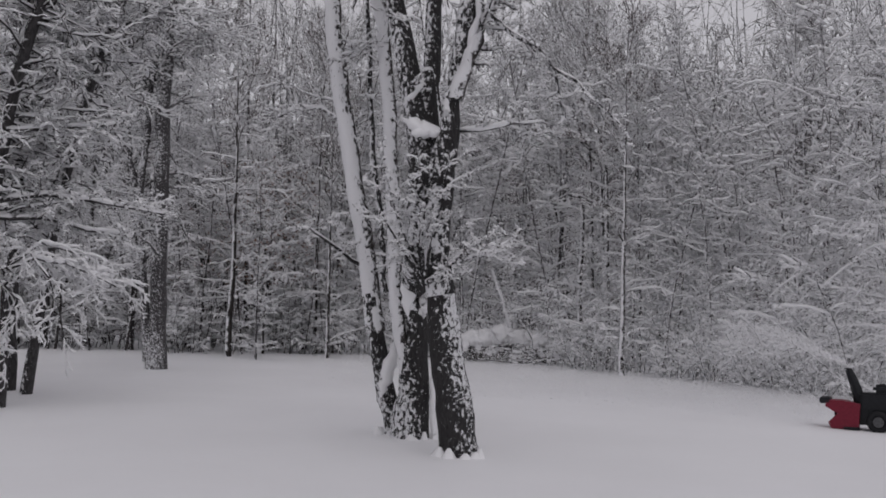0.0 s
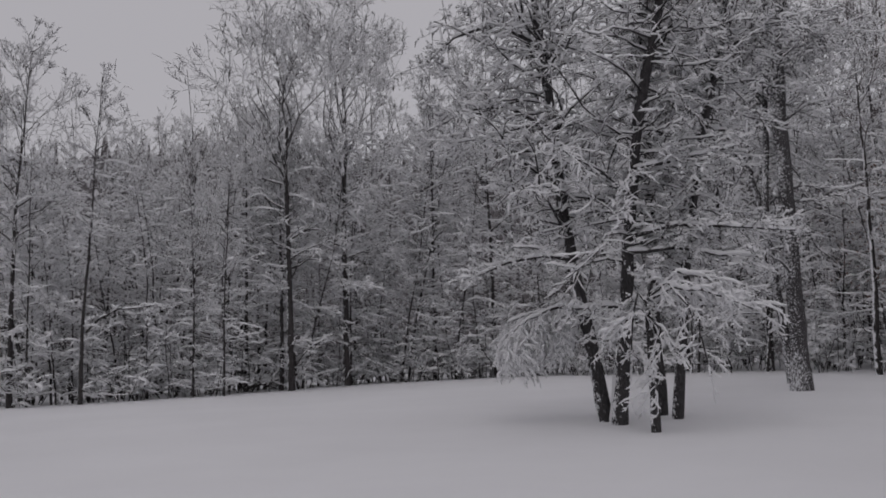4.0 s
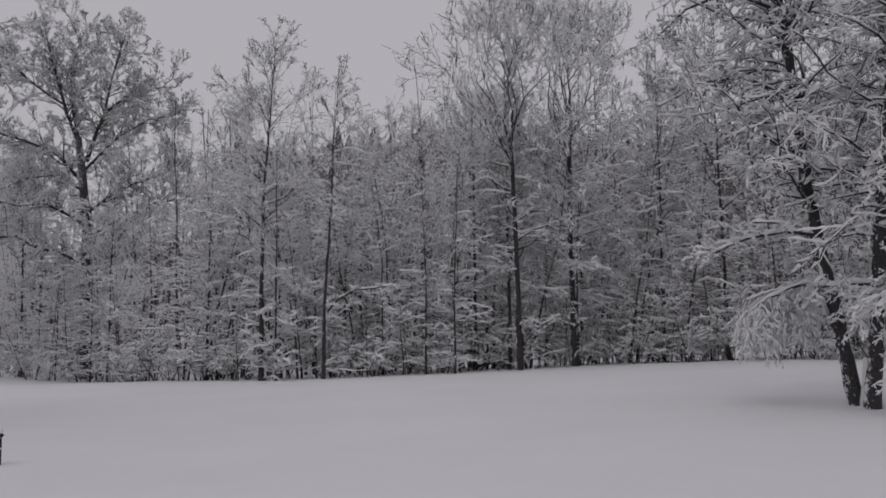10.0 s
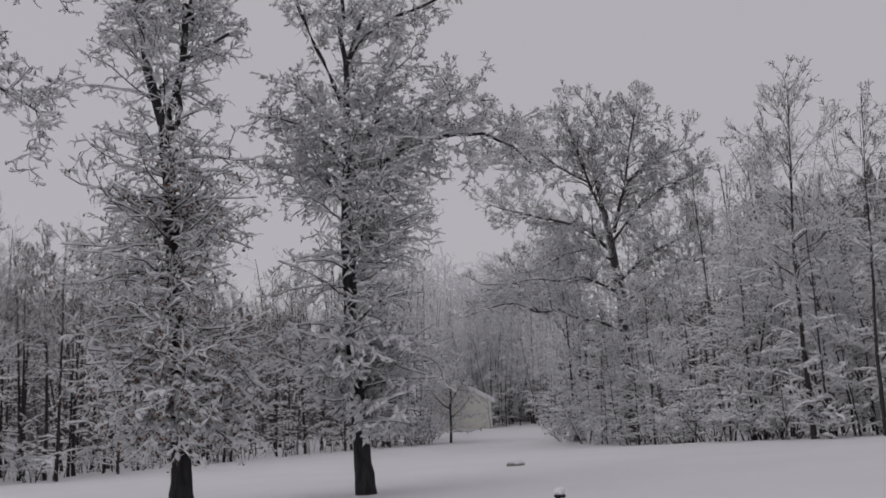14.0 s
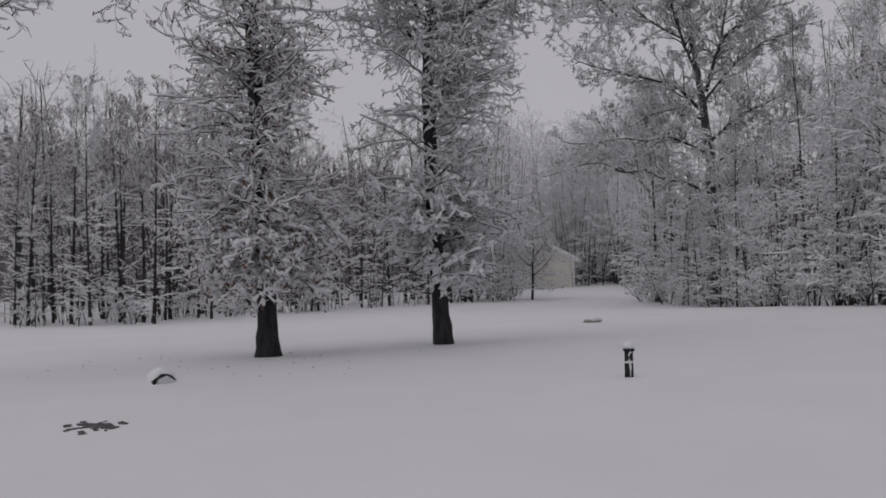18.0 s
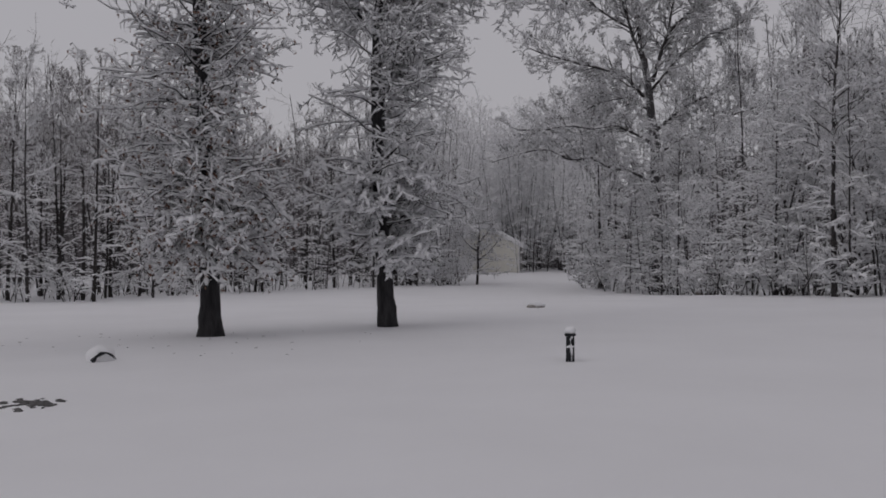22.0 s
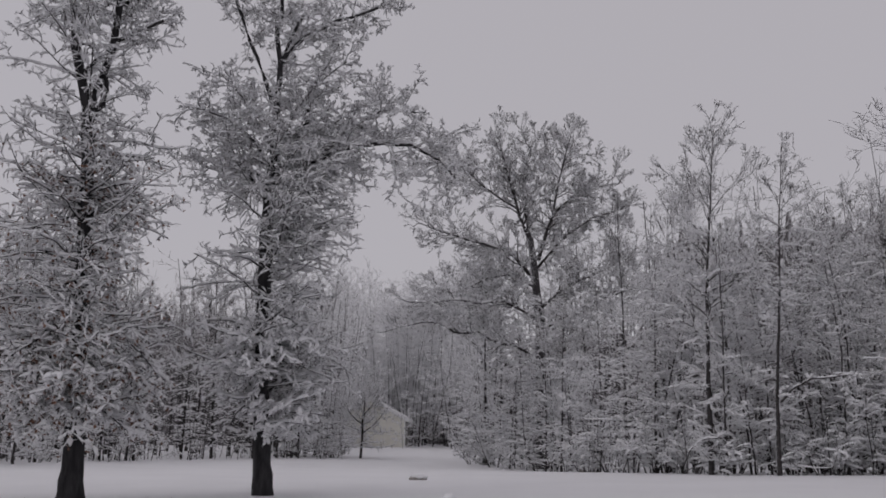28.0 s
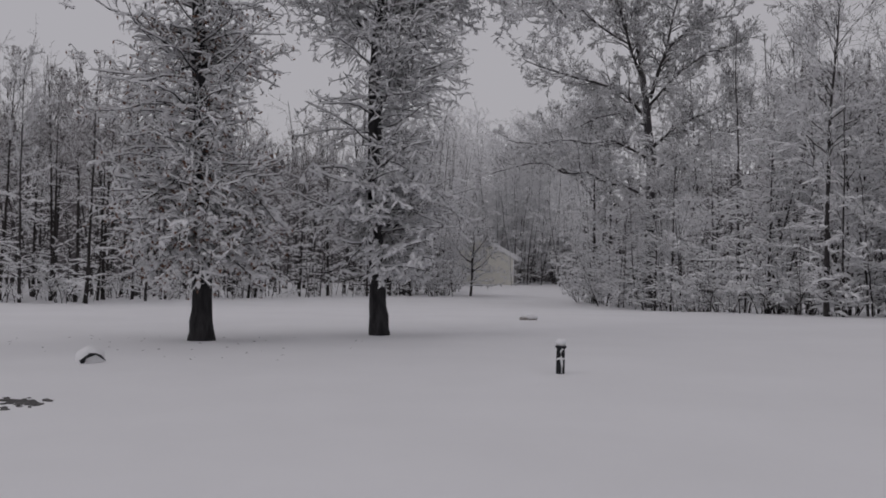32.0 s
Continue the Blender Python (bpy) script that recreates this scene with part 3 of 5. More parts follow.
def far_bank():
    """An added wooded backdrop that closes the view behind the trees, too dense and far to see into."""
    m, tree, b = material("hazed_thicket", 0.95)
    streak = noise_at(tree, 1.6, 7, 0.7, (1, 1, 0.12))
    fleck = noise_at(tree, 2.6, 8, 0.75)
    mixed = math_node(tree, 'ADD', math_node(tree, 'MULTIPLY', streak, 0.5), math_node(tree, 'MULTIPLY', fleck, 0.5))
    # The greys are lightened: haze over the distance is put into the colour.
    tree.links.new(ramp(tree, mixed, [(0.40, (0.075, 0.068, 0.07)), (0.52, (0.16, 0.15, 0.155)), (0.62, (0.5, 0.49, 0.5))]), b.inputs["Base Color"])
    verts, faces = [], []
    cols, rows = 1100, 9
    for i in range(cols):
        az = -45 + 170 * i / (cols - 1)
        gap = max(0.0, 1 - abs(az - 76.5) / 7.0)
        r0 = edge_at(az) + 46 + 62 * min(1, gap * 2)
        top = (22.5 if az < 62 else 14.0 + 2.0 * min(1, max(0, (az - 81) / 4))) * (1 - 0.15 * gap) + 2.2 * noise.noise((az * 0.25, 1, 2)) + 1.3 * noise.noise((az * 1.5, 4, 2)) + 1.2 * noise.noise((az * 6.0, 7, 2)) + 4.5 * abs(noise.noise((az * 19.0, 3, 5))) - 1.5
        for k in range(rows):
            f = k / (rows - 1)
            p = spot(az, r0 + 12 * f)
            verts.append((p.x, p.y, p.z - 0.5 + top * f ** 0.8 + (0.8 * noise.noise((az * 4, k, 9)) if k else 0)))
    for i in range(cols - 1):
        for k in range(rows - 1):
            a = i * rows + k
            faces.append((a, a + rows, a + rows + 1, a + 1))
    tagged(obj("backdrop", verts, faces, m), "dense grey wooded slope closing the distance", "backdrop", kind="structure")


far_bank()


# ---------------------------------------------------------------- single trees on the field
def frame_of(az):
    a = radians(az)
    return Vector((math.cos(a), math.sin(a), 0)), Vector((-math.sin(a), math.cos(a), 0))


def line_of(at, pairs, away=0.0, start=0.0):
    """Places from (across, up) pairs in metres, standing at a bearing and distance; away leans the line off into depth."""
    az, d = at
    across, deep = frame_of(az)
    base = spot(az, d)
    n = max(1, len(pairs) - 1)
    return [base + across * x + Vector((0, 0, z)) + deep * (start + away * i / n) for i, (x, z) in enumerate(pairs)]


def limb(w, at, pairs, r0, r1, away=0.0, sides=6, snow=0.04, start=0.0, steps=2, coat=""):
    pts, rr = stem(w, line_of(at, pairs, away, start), taper(r0, r1, len(pairs) - 1), sides, "limb%03d%s" % (len(w.bins), coat), steps)
    snow_on(w, pts, rr, snow)
    return pts, rr


def clothe(w, pts, rr, count, habit, length, first=0.0, angle=60, grow=0.0, last=1.0, side=None):
    """Side branches all along a trunk or limb; grow lengthens (or shortens) them towards its end."""
    rng = w.rng
    for i in range(count):
        f = first + (last - first) * (i + rng.random()) / count
        q, t, j = along(pts, min(f, 0.985))
        d = side_dir(rng, t, rng.gauss(angle, 12), habit.get("press", 0.3), habit.get("sink", 0.0))
        if side is not None and d.dot(side) < 0 and rng.random() < 0.6:
            d = d - side * (2 * d.dot(side))
        g = (f - first) / max(1e-6, last - first)
        spray(w, q, d, length * (1 + grow * g) * rng.uniform(0.55, 1.2), min(0.05, max(habit["tip"] * 1.5, rr[j] * habit.get("stout", 0.3))), habit)


PIN = dict(steps=(6, 3, 2), wander=(0.16, 0.3, 0.42), lift=(-0.015, -0.03, -0.05), puffs=0.5, kids=(8, 4), ratio=(0.42, 0.55), angle=(52, 55), flat=(0.3, 0.25), rise=(0.0, 0.0), tip=0.008, twig_r=0.022, crust=1.5, snow=0.03, press=0.35, sink=0.0, stout=0.17)
PIN["from"] = (0.12, 0.1)
PIN_LOW = dict(PIN, lift=(-0.05, -0.08, -0.1), sink=-0.06, snow=0.056, kids=(9, 5), crust=1.9, puffs=0.8)
PIN_SKIRT = dict(PIN, steps=(3, 2), wander=(0.2, 0.35), lift=(-0.1, -0.12), kids=(7,), ratio=(0.45,), angle=(48,), flat=(0.4,), rise=(-0.05,), crust=1.5, snow=0.042, puffs=0.6, sink=-0.05)
PIN_SKIRT["from"] = (0.1,)
PIN_TOP = dict(PIN, kids=(8, 6), crust=1.35, lift=(0.03, 0.01, 0.0), sink=0.2, press=0.15, stout=0.22, snow=0.028, layer="high_twigs", puffs=0.45)

def skirt(w, trunk, height, reach, drop, count, habit):
    """Boughs all round a trunk that arch out and sag under their load of snow."""
    rng = w.rng
    for i in range(count):
        a = 2 * math.pi * (i + rng.random() * 0.7) / count
        level = trunk[0].z + 0.4 + height + rng.gauss(0, 0.12)
        q = min(trunk, key=lambda p: abs(p.z - level)).copy()
        q.z = level
        out, far = Vector((math.cos(a), math.sin(a), 0)), reach * rng.uniform(0.75, 1.15)
        turn = Vector((-math.sin(a), math.cos(a), 0)) * rng.gauss(0, 0.2)
        pts = [q + out * far * f + turn * f * f + Vector((0, 0, lift)) for f, lift in ((0, 0), (0.25, 0.14), (0.5, 0.1 - drop * 0.2), (0.78, -drop * 0.55), (1, -drop))]
        rad = taper(0.03, 0.009, 4)
        w.tube("branches", pts, rad, 5)
        snow_on(w, pts, rad, 0.035, 4)
        clothe(w, pts, rad, 13, habit, 0.55, 0.2, 48)


PIN_ONE_AT = (94.75, 20.96)
PIN_TWO_AT = (84.64, 22.56)


def withered_leaves(root, places, size, seed):
    """Brown oak leaves that still hang on."""
    g = random.Random(seed)
    verts, faces = [], []
    for p in places:
        a, b = Vector((g.gauss(0, 1), g.gauss(0, 1), g.gauss(0, 1))).normalized(), Vector((g.gauss(0, 1), g.gauss(0, 1), g.gauss(0, 1)))
        b = (b - a * b.dot(a)).normalized() * size * g.uniform(0.3, 0.6)
        a = a * size * g.uniform(0.6, 1.2)
        mid = b.cross(a) * 1.5
        i = len(verts)
        verts += [p - a, p + b + mid, p + a, p - b + mid]
        faces += [(i, i + 1, i + 2, i + 3)]
    ob = obj("withered_leaves", [tuple(v) for v in verts], faces, LEAF, root, False, "brown withered oak leaves")
    tagged(ob, kind="stuff")


m_leaf, t_leaf, b_leaf = material("withered_leaf", 0.7)
LEAF = m_leaf
info = t_leaf.nodes.new("ShaderNodeNewGeometry")
t_leaf.links.new(ramp(t_leaf, info.outputs["Random Per Island"], [(0.0, (0.10, 0.05, 0.035)), (1.0, (0.24, 0.14, 0.10))]), b_leaf.inputs["Base Color"])


def pin_oak_one():
    w = Wood(101, 0.1)
    at = PIN_ONE_AT
    base = ((0, -0.03), (-0.03, 0.61), (-0.05, 1.56), (-0.06, 2.51), (-0.13, 3.69), (-0.19, 4.88), (-0.26, 6.07), (-0.26, 6.34), (-0.39, 7.87))
    pts, rr = stem(w, line_of(at, base), (0.29, 0.215, 0.19, 0.175, 0.165, 0.16, 0.15, 0.14, 0.125), 11, steps=3)
    left, lr = limb(w, at, ((-0.39, 7.87), (-0.74, 9.23), (-0.94, 10.77), (-0.76, 10.64), (-1.1, 12.66), (-1.41, 13.54), (-1.06, 14.63)), 0.11, 0.02, -0.3)
    right, r2 = limb(w, at, ((-0.39, 7.87), (0, 9.41), (0.01, 10.84), (0.19, 10.49), (0.09, 12.09), (0.13, 13.17), (0.39, 13.84), (0.98, 14.26)), 0.09, 0.018, 0.4)
    hook, r3 = limb(w, at, ((-0.39, 7.8), (-0.13, 8.08), (-0.04, 8.34), (-0.1, 8.64)), 0.07, 0.05, -0.3, snow=0.03)
    bough, r4 = limb(w, at, ((-0.51, 8.79), (0.04, 9.51), (0.52, 9.86), (0.96, 10.12)), 0.06, 0.035, -0.2)
    skirt(w, pts, 3.3, 1.7, 0.95, 9, PIN_SKIRT)
    skirt(w, pts, 2.65, 1.5, 0.75, 7, PIN_SKIRT)
    skirt(w, pts, 1.85, 1.4, 0.4, 8, PIN_SKIRT)
    clothe(w, pts, rr, 24, PIN_LOW, 1.7, 0.36, 80, 0.0, 0.55)
    clothe(w, pts, rr, 130, PIN, 2.05, 0.42, 76, -0.05)
    clothe(w, left, lr, 58, PIN_TOP, 1.75, 0.0, 62, -0.45)
    clothe(w, right, r2, 52, PIN_TOP, 1.6, 0.05, 62, -0.4)
    clothe(w, bough, r4, 9, PIN_TOP, 0.9, 0.3, 50)
    root = finish(w, "pin_oak", "tall pin oak with dark trunk and drooping snow-laden branches", "tree", "oaks on the field", BARK_OAK, BARK_OAK, TWIG_OAK)
    g = random.Random(3)
    tips = [q for (lay, n, k), items in w.bins.items() if lay == "twigs" for it in items for q in it[0][1:] if q.z < pts[0].z + 7.5]
    withered_leaves(root, [q + Vector((g.gauss(0, 0.03), g.gauss(0, 0.03), -0.04)) for q in g.sample(tips, min(len(tips), 3200))], 0.05, 8)
    return root


def pin_oak_two():
    w = Wood(102, 0.1)
    at = PIN_TWO_AT
    base = ((0, -0.03), (-0.05, 0.63), (-0.12, 1.54), (-0.19, 2.72), (-0.22, 4.02), (-0.26, 5.33), (-0.29, 5.89), (-0.25, 6.99), (-0.22, 7.83))
    pts, rr = stem(w, line_of(at, base), (0.25, 0.20, 0.175, 0.165, 0.16, 0.15, 0.14, 0.12, 0.09), 11, steps=3)
    for pairs, r0, away in (
            (((-0.07, 7.18), (-0.66, 7.99), (-1.31, 8.45), (-2.02, 8.63)), 0.045, -0.5),
            (((-0.14, 7.73), (-0.63, 8.56), (-1.07, 9.27), (-1.55, 9.81)), 0.045, 0.5),
            (((0.05, 7.39), (0.69, 8.35), (1.49, 9.05), (2.45, 9.7)), 0.05, 0.6),
            (((0.52, 7.49), (1.31, 8.25), (2.25, 8.88), (3.22, 8.79)), 0.045, -0.9),
            (((-0.05, 8.02), (0.25, 8.91), (0.71, 9.52), (1.38, 10.09)), 0.045, -0.4),
            (((-0.07, 7.18), (-0.55, 7.36), (-1.23, 7.39), (-1.93, 7.63)), 0.04, 0.9)):
        l, r = limb(w, at, pairs, r0, 0.012, away, snow=0.03)
        clothe(w, l, r, 20, PIN_TOP, 1.0, 0.15, 55)
    knob, r1 = limb(w, at, ((-0.11, 7.16), (0.09, 7.69), (0.29, 8.18), (0.48, 8.51), (0.51, 8.82)), 0.085, 0.06, -0.4)
    big, r2 = limb(w, at, ((-0.09, 7.2), (0.27, 7.48), (0.81, 7.66), (1.49, 7.97), (2.3, 8.14), (2.98, 8.14), (3.65, 7.76), (4.04, 7.34)), 0.085, 0.02, -0.6, snow=0.05)
    lft, r3 = limb(w, at, ((-0.34, 6.71), (-0.68, 7.13), (-1.02, 7.55), (-1.36, 7.8)), 0.06, 0.03, 0.5)
    top, r4 = limb(w, at, ((-0.22, 7.83), (-0.2, 9.11), (-0.22, 10.13), (-0.32, 11.32), (-0.15, 11.14), (-0.29, 12.32), (-0.1, 13.15), (-0.38, 14.05), (-0.77, 15.57)), 0.08, 0.015, 0.2)
    dead, r5 = limb(w, at, ((-0.31, 9.04), (-0.77, 10.13), (-1.1, 10.95), (-1.43, 11.85), (-1.45, 12.33), (-1.82, 13.37), (-1.44, 14.75), (-1.2, 15.54)), 0.055, 0.014, -0.3)
    spur, r6 = limb(w, at, ((-0.18, 9.91), (0.08, 10.87), (0.33, 11.55)), 0.055, 0.035, 0.3)
    up1, r7 = limb(w, at, ((-0.08, 10.2), (0.4, 10.8), (1.1, 11.2), (1.81, 11.47), (2.44, 11.8)), 0.055, 0.03, -0.3)
    up2, r8 = limb(w, at, ((-0.1, 13.15), (0.24, 13.32), (0.99, 13.1), (1.71, 13.51), (2.52, 13.76)), 0.035, 0.012, 0.3)
    droop, r9 = limb(w, at, ((-0.08, 7.25), (0.35, 7.09), (0.66, 6.79), (0.91, 6.47)), 0.03, 0.012, -0.5)
    clothe(w, pts, rr, 46, PIN_LOW, 1.5, 0.32, 80, 0.1, 0.52, frame_of(at[0])[0])
    clothe(w, pts, rr, 115, PIN, 2.2, 0.395, 76, -0.1, 1.0, frame_of(at[0])[0])
    clothe(w, big, r2, 52, dict(PIN_TOP, sink=0.1), 1.4, 0.1, 62)
    clothe(w, knob, r1, 16, PIN_TOP, 1.3, 0.0, 60, 0, 0.75)
    clothe(w, lft, r3, 18, PIN_TOP, 1.4, 0.2, 60)
    clothe(w, top, r4, 56, PIN_TOP, 1.7, 0.0, 64, -0.55)
    for l, r in ((dead, r5), (up1, r7), (up2, r8)):
        clothe(w, l, r, 22, PIN_TOP, 1.05, 0.15, 58)
    return finish(w, "pin_oak", "tall pin oak with forked top and one long snowy limb", "tree", "oaks on the field", BARK_OAK, BARK_OAK, TWIG_OAK)


PIN_EDGE_AT = (112.6, 19.5)


def pin_oak_three():
    w = Wood(103, 0.1)
    at = PIN_EDGE_AT
    line = line_of(at, ((0, 0), (0.05, 2), (0.0, 5), (-0.1, 8), (0, 11), (0.1, 14.5)))
    pts, rr = stem(w, line, (0.3, 0.23, 0.2, 0.16, 0.11, 0.03), 10)
    for pairs, r0 in ((((-0.03, 7.66), (0.65, 8.27), (1.25, 8.41), (1.69, 8.33), (2.58, 8.25), (3.14, 7.91), (3.4, 7.72)), 0.07), (((0.01, 7.44), (0.42, 8.41), (0.75, 9.35), (1.27, 10.06), (1.98, 10.48), (3.11, 10.71), (4.03, 11.12)), 0.07), (((-0.5, 9.91), (-0.19, 12.01), (0.35, 12.06), (0.9, 12.06), (1.35, 12.77), (1.92, 13.26)), 0.06), (((-0.57, 9.28), (-0.11, 10.03), (0.57, 10.88), (1.28, 11.24), (1.88, 11.71), (2.73, 11.57)), 0.05)):
        l, r = limb(w, at, pairs, r0, 0.014, -0.5, snow=0.035)
        clothe(w, l, r, 34, dict(PIN, sink=0.08), 1.25, 0.1, 60)
    clothe(w, pts, rr, 20, PIN_LOW, 1.6, 0.45, 80, 0.1, 0.6)
    clothe(w, pts, rr, 50, PIN, 2.3, 0.5, 72, -0.3)
    return finish(w, "pin_oak", "broad pin oak at the field's side with long snowy limbs", "tree", "oaks on the field", BARK_OAK, BARK_OAK, TWIG_OAK)


OAK_AT = (69.1, 61.0)
OAK = dict(steps=(4, 2, 2), wander=(0.2, 0.28, 0.25), lift=(0.02, 0.0, -0.03), ridge=False, kids=(9, 5), ratio=(0.42, 0.5), angle=(48, 48), flat=(0.15, 0.15), rise=(0.05, 0.0), tip=0.014, puffs=0.25, twig_r=0.03, crust=1.9, snow=0.055, press=0.15, sink=0.1, stout=0.45)
OAK["from"] = (0.15, 0.1)


def spreading_oak():
    w = Wood(104)
    at = OAK_AT
    pts, rr = stem(w, line_of(at, ((0, 0.01), (-0.07, 2.75), (-0.17, 6.37), (-0.14, 9.07), (-0.45, 11.84), (-0.78, 14.33))), (0.44, 0.34, 0.31, 0.28, 0.25, 0.2), 10)
    for pairs, r0, away, n in (
            (((-0.79, 14.15), (-1.45, 15.63), (-1.86, 17.11), (-2.4, 18.81), (-2.83, 20.71)), 0.18, -1.0, 20),
            (((-0.78, 14.33), (-1.28, 16.89), (-1.29, 18.72), (-0.72, 20.9)), 0.15, 1.5, 18),
            (((-0.25, 12.89), (0.3, 14.98), (0.88, 16.2), (2.3, 17.65), (4.31, 18)), 0.18, 0.8, 24),
            (((-0.71, 11.86), (-1.82, 13.14), (-3.67, 13.77), (-5.57, 14.24), (-7.15, 14.69)), 0.17, -1.5, 24),
            (((-0.59, 11.15), (-1.71, 12.08), (-3.41, 11.98), (-5.17, 11.16)), 0.12, 1.8, 18),
            (((-0.21, 9.07), (-1.33, 9.69), (-2.48, 10.11), (-3.85, 9.88), (-5.21, 10.14), (-6.43, 9.9), (-7.84, 9.84)), 0.13, -2.0, 30),
            (((-0.28, 6.7), (-1.46, 7.34), (-2.61, 7.5), (-3.93, 8.15), (-5.29, 8.12), (-6.48, 8.64), (-7.35, 8.59), (-8.95, 8.11)), 0.13, -2.4, 32),
            (((-0.17, 9.75), (1.56, 11.24), (3.22, 11.85), (4.39, 12.48)), 0.15, -1.0, 22),
            (((-0.43, 12.19), (1.44, 14.56), (3.18, 15.87), (4.85, 16.47)), 0.12, 1.6, 20),
            (((-0.09, 8.39), (2.11, 9.68), (4.08, 10.45), (5.69, 10.89)), 0.12, -1.5, 18),
            (((-1.49, 16.17), (-3.34, 17.39), (-4.52, 18.41), (-5.2, 19.4)), 0.10, 0.6, 16),
            (((0.7, 16.03), (0.98, 17.82), (1.42, 19.61), (1.64, 20.33)), 0.10, -0.8, 14)):
        l, r = limb(w, at, pairs, r0 * 0.72, 0.035, away, snow=0.06, sides=6)
        for i in range(16):
            q, t, j = along(l, 0.12 + 0.86 * (i + w.rng.random()) / 16)
            v = side_dir(w.rng, t, w.rng.gauss(42, 9), 0.0, 0.12)
            fork(w, q, v, w.rng.uniform(0.55, 0.9), max(0.03, r[j] * 0.45), 4, OAK)
        fork(w, l[-1], (l[-1] - l[-3]).normalized(), 0.6, 0.04, 4, OAK)
        clothe(w, l, r, n, OAK, 2.0, 0.08, 54, -0.2)
    clothe(w, pts, rr, 16, OAK, 2.0, 0.3, 65)
    return finish(w, "oak", "wide spreading oak at the wood's edge with snow-lined limbs", "tree", "", BARK_ASH, BARK_WOOD, TWIG_HIGH)


# the clump of leaning trees
CLUMP = dict(steps=(6, 3, 2), wander=(0.24, 0.36, 0.42), lift=(-0.035, -0.07, -0.12), puffs=0.5, kids=(8, 4), ratio=(0.42, 0.5), angle=(45, 45), flat=(0.5, 0.4), rise=(0.0, -0.05), tip=0.007, twig_r=0.017, crust=2.1, snow=0.03, press=0.5, sink=0.0)
CLUMP["from"] = (0.15, 0.15)
CLUMP_TOP = dict(CLUMP, lift=(0.02, 0.0, -0.05), sink=0.2, press=0.2)
WEEP = dict(CLUMP, layer="coated", lift=(-0.5, -0.5, -0.5), crust=2.4, snow=0.034, puffs=0.15, sink=-0.7, kids=(7, 4), angle=(32, 40), wander=(0.16, 0.3, 0.3))
STAR = dict(CLUMP, layer="coated", steps=(6, 3, 2), lift=(-0.2, -0.16, -0.12), crust=2.3, snow=0.036, sink=-0.1, kids=(6, 3), ratio=(0.5, 0.5), angle=(32, 36), wander=(0.12, 0.2, 0.25), puffs=0.0)
GA_AT = (26.33, 19.05)
GB_AT = (25.6, 18.4)
GC_AT = (23.58, 17.06)
GD_AT = (23.26, 20.0)
GE_AT = (22.39, 19.25)


def clump_tree(seed, at, pairs, radii, n, length, limbs=(), label="", low=0.3, weep=(), bark=BARK_SNOWY):
    w = Wood(seed, 0.09)
    pts, rr = stem(w, line_of(at, pairs, 0.3), radii, 9, steps=3)
    for lp, r0, away, k in limbs:
        l, r = limb(w, at, lp, r0, 0.012, away, snow=0.05)
        clothe(w, l, r, k, CLUMP, 0.8, 0.15, 50)
    for lp, r0, away, k in weep:
        l, r = limb(w, at, lp, r0, 0.012, away, snow=0.055)
        clothe(w, l, r, k, STAR if at is GC_AT else WEEP, 0.78 if at is GC_AT else 0.95, 0.15, 60)
    if at is GA_AT:
        ln = line_of(at, ((0.14, -0.1), (0.16, 0.12), (0.17, 0.34), (0.17, 0.6), (0.15, 0.85)), 0, -0.12)
        w.tube("snow", ln, [0.15, 0.13, 0.1, 0.07, 0.03], 8, 0.8)
    clothe(w, pts, rr, n, CLUMP, length, low, 66, -0.1, 0.75)
    clothe(w, pts, rr, n, CLUMP_TOP, length * 1.1, 0.65, 52, -0.35)
    return finish(w, "clump_tree", label, "tree", "clump of leaning trees", bark, BARK_SNOWY)


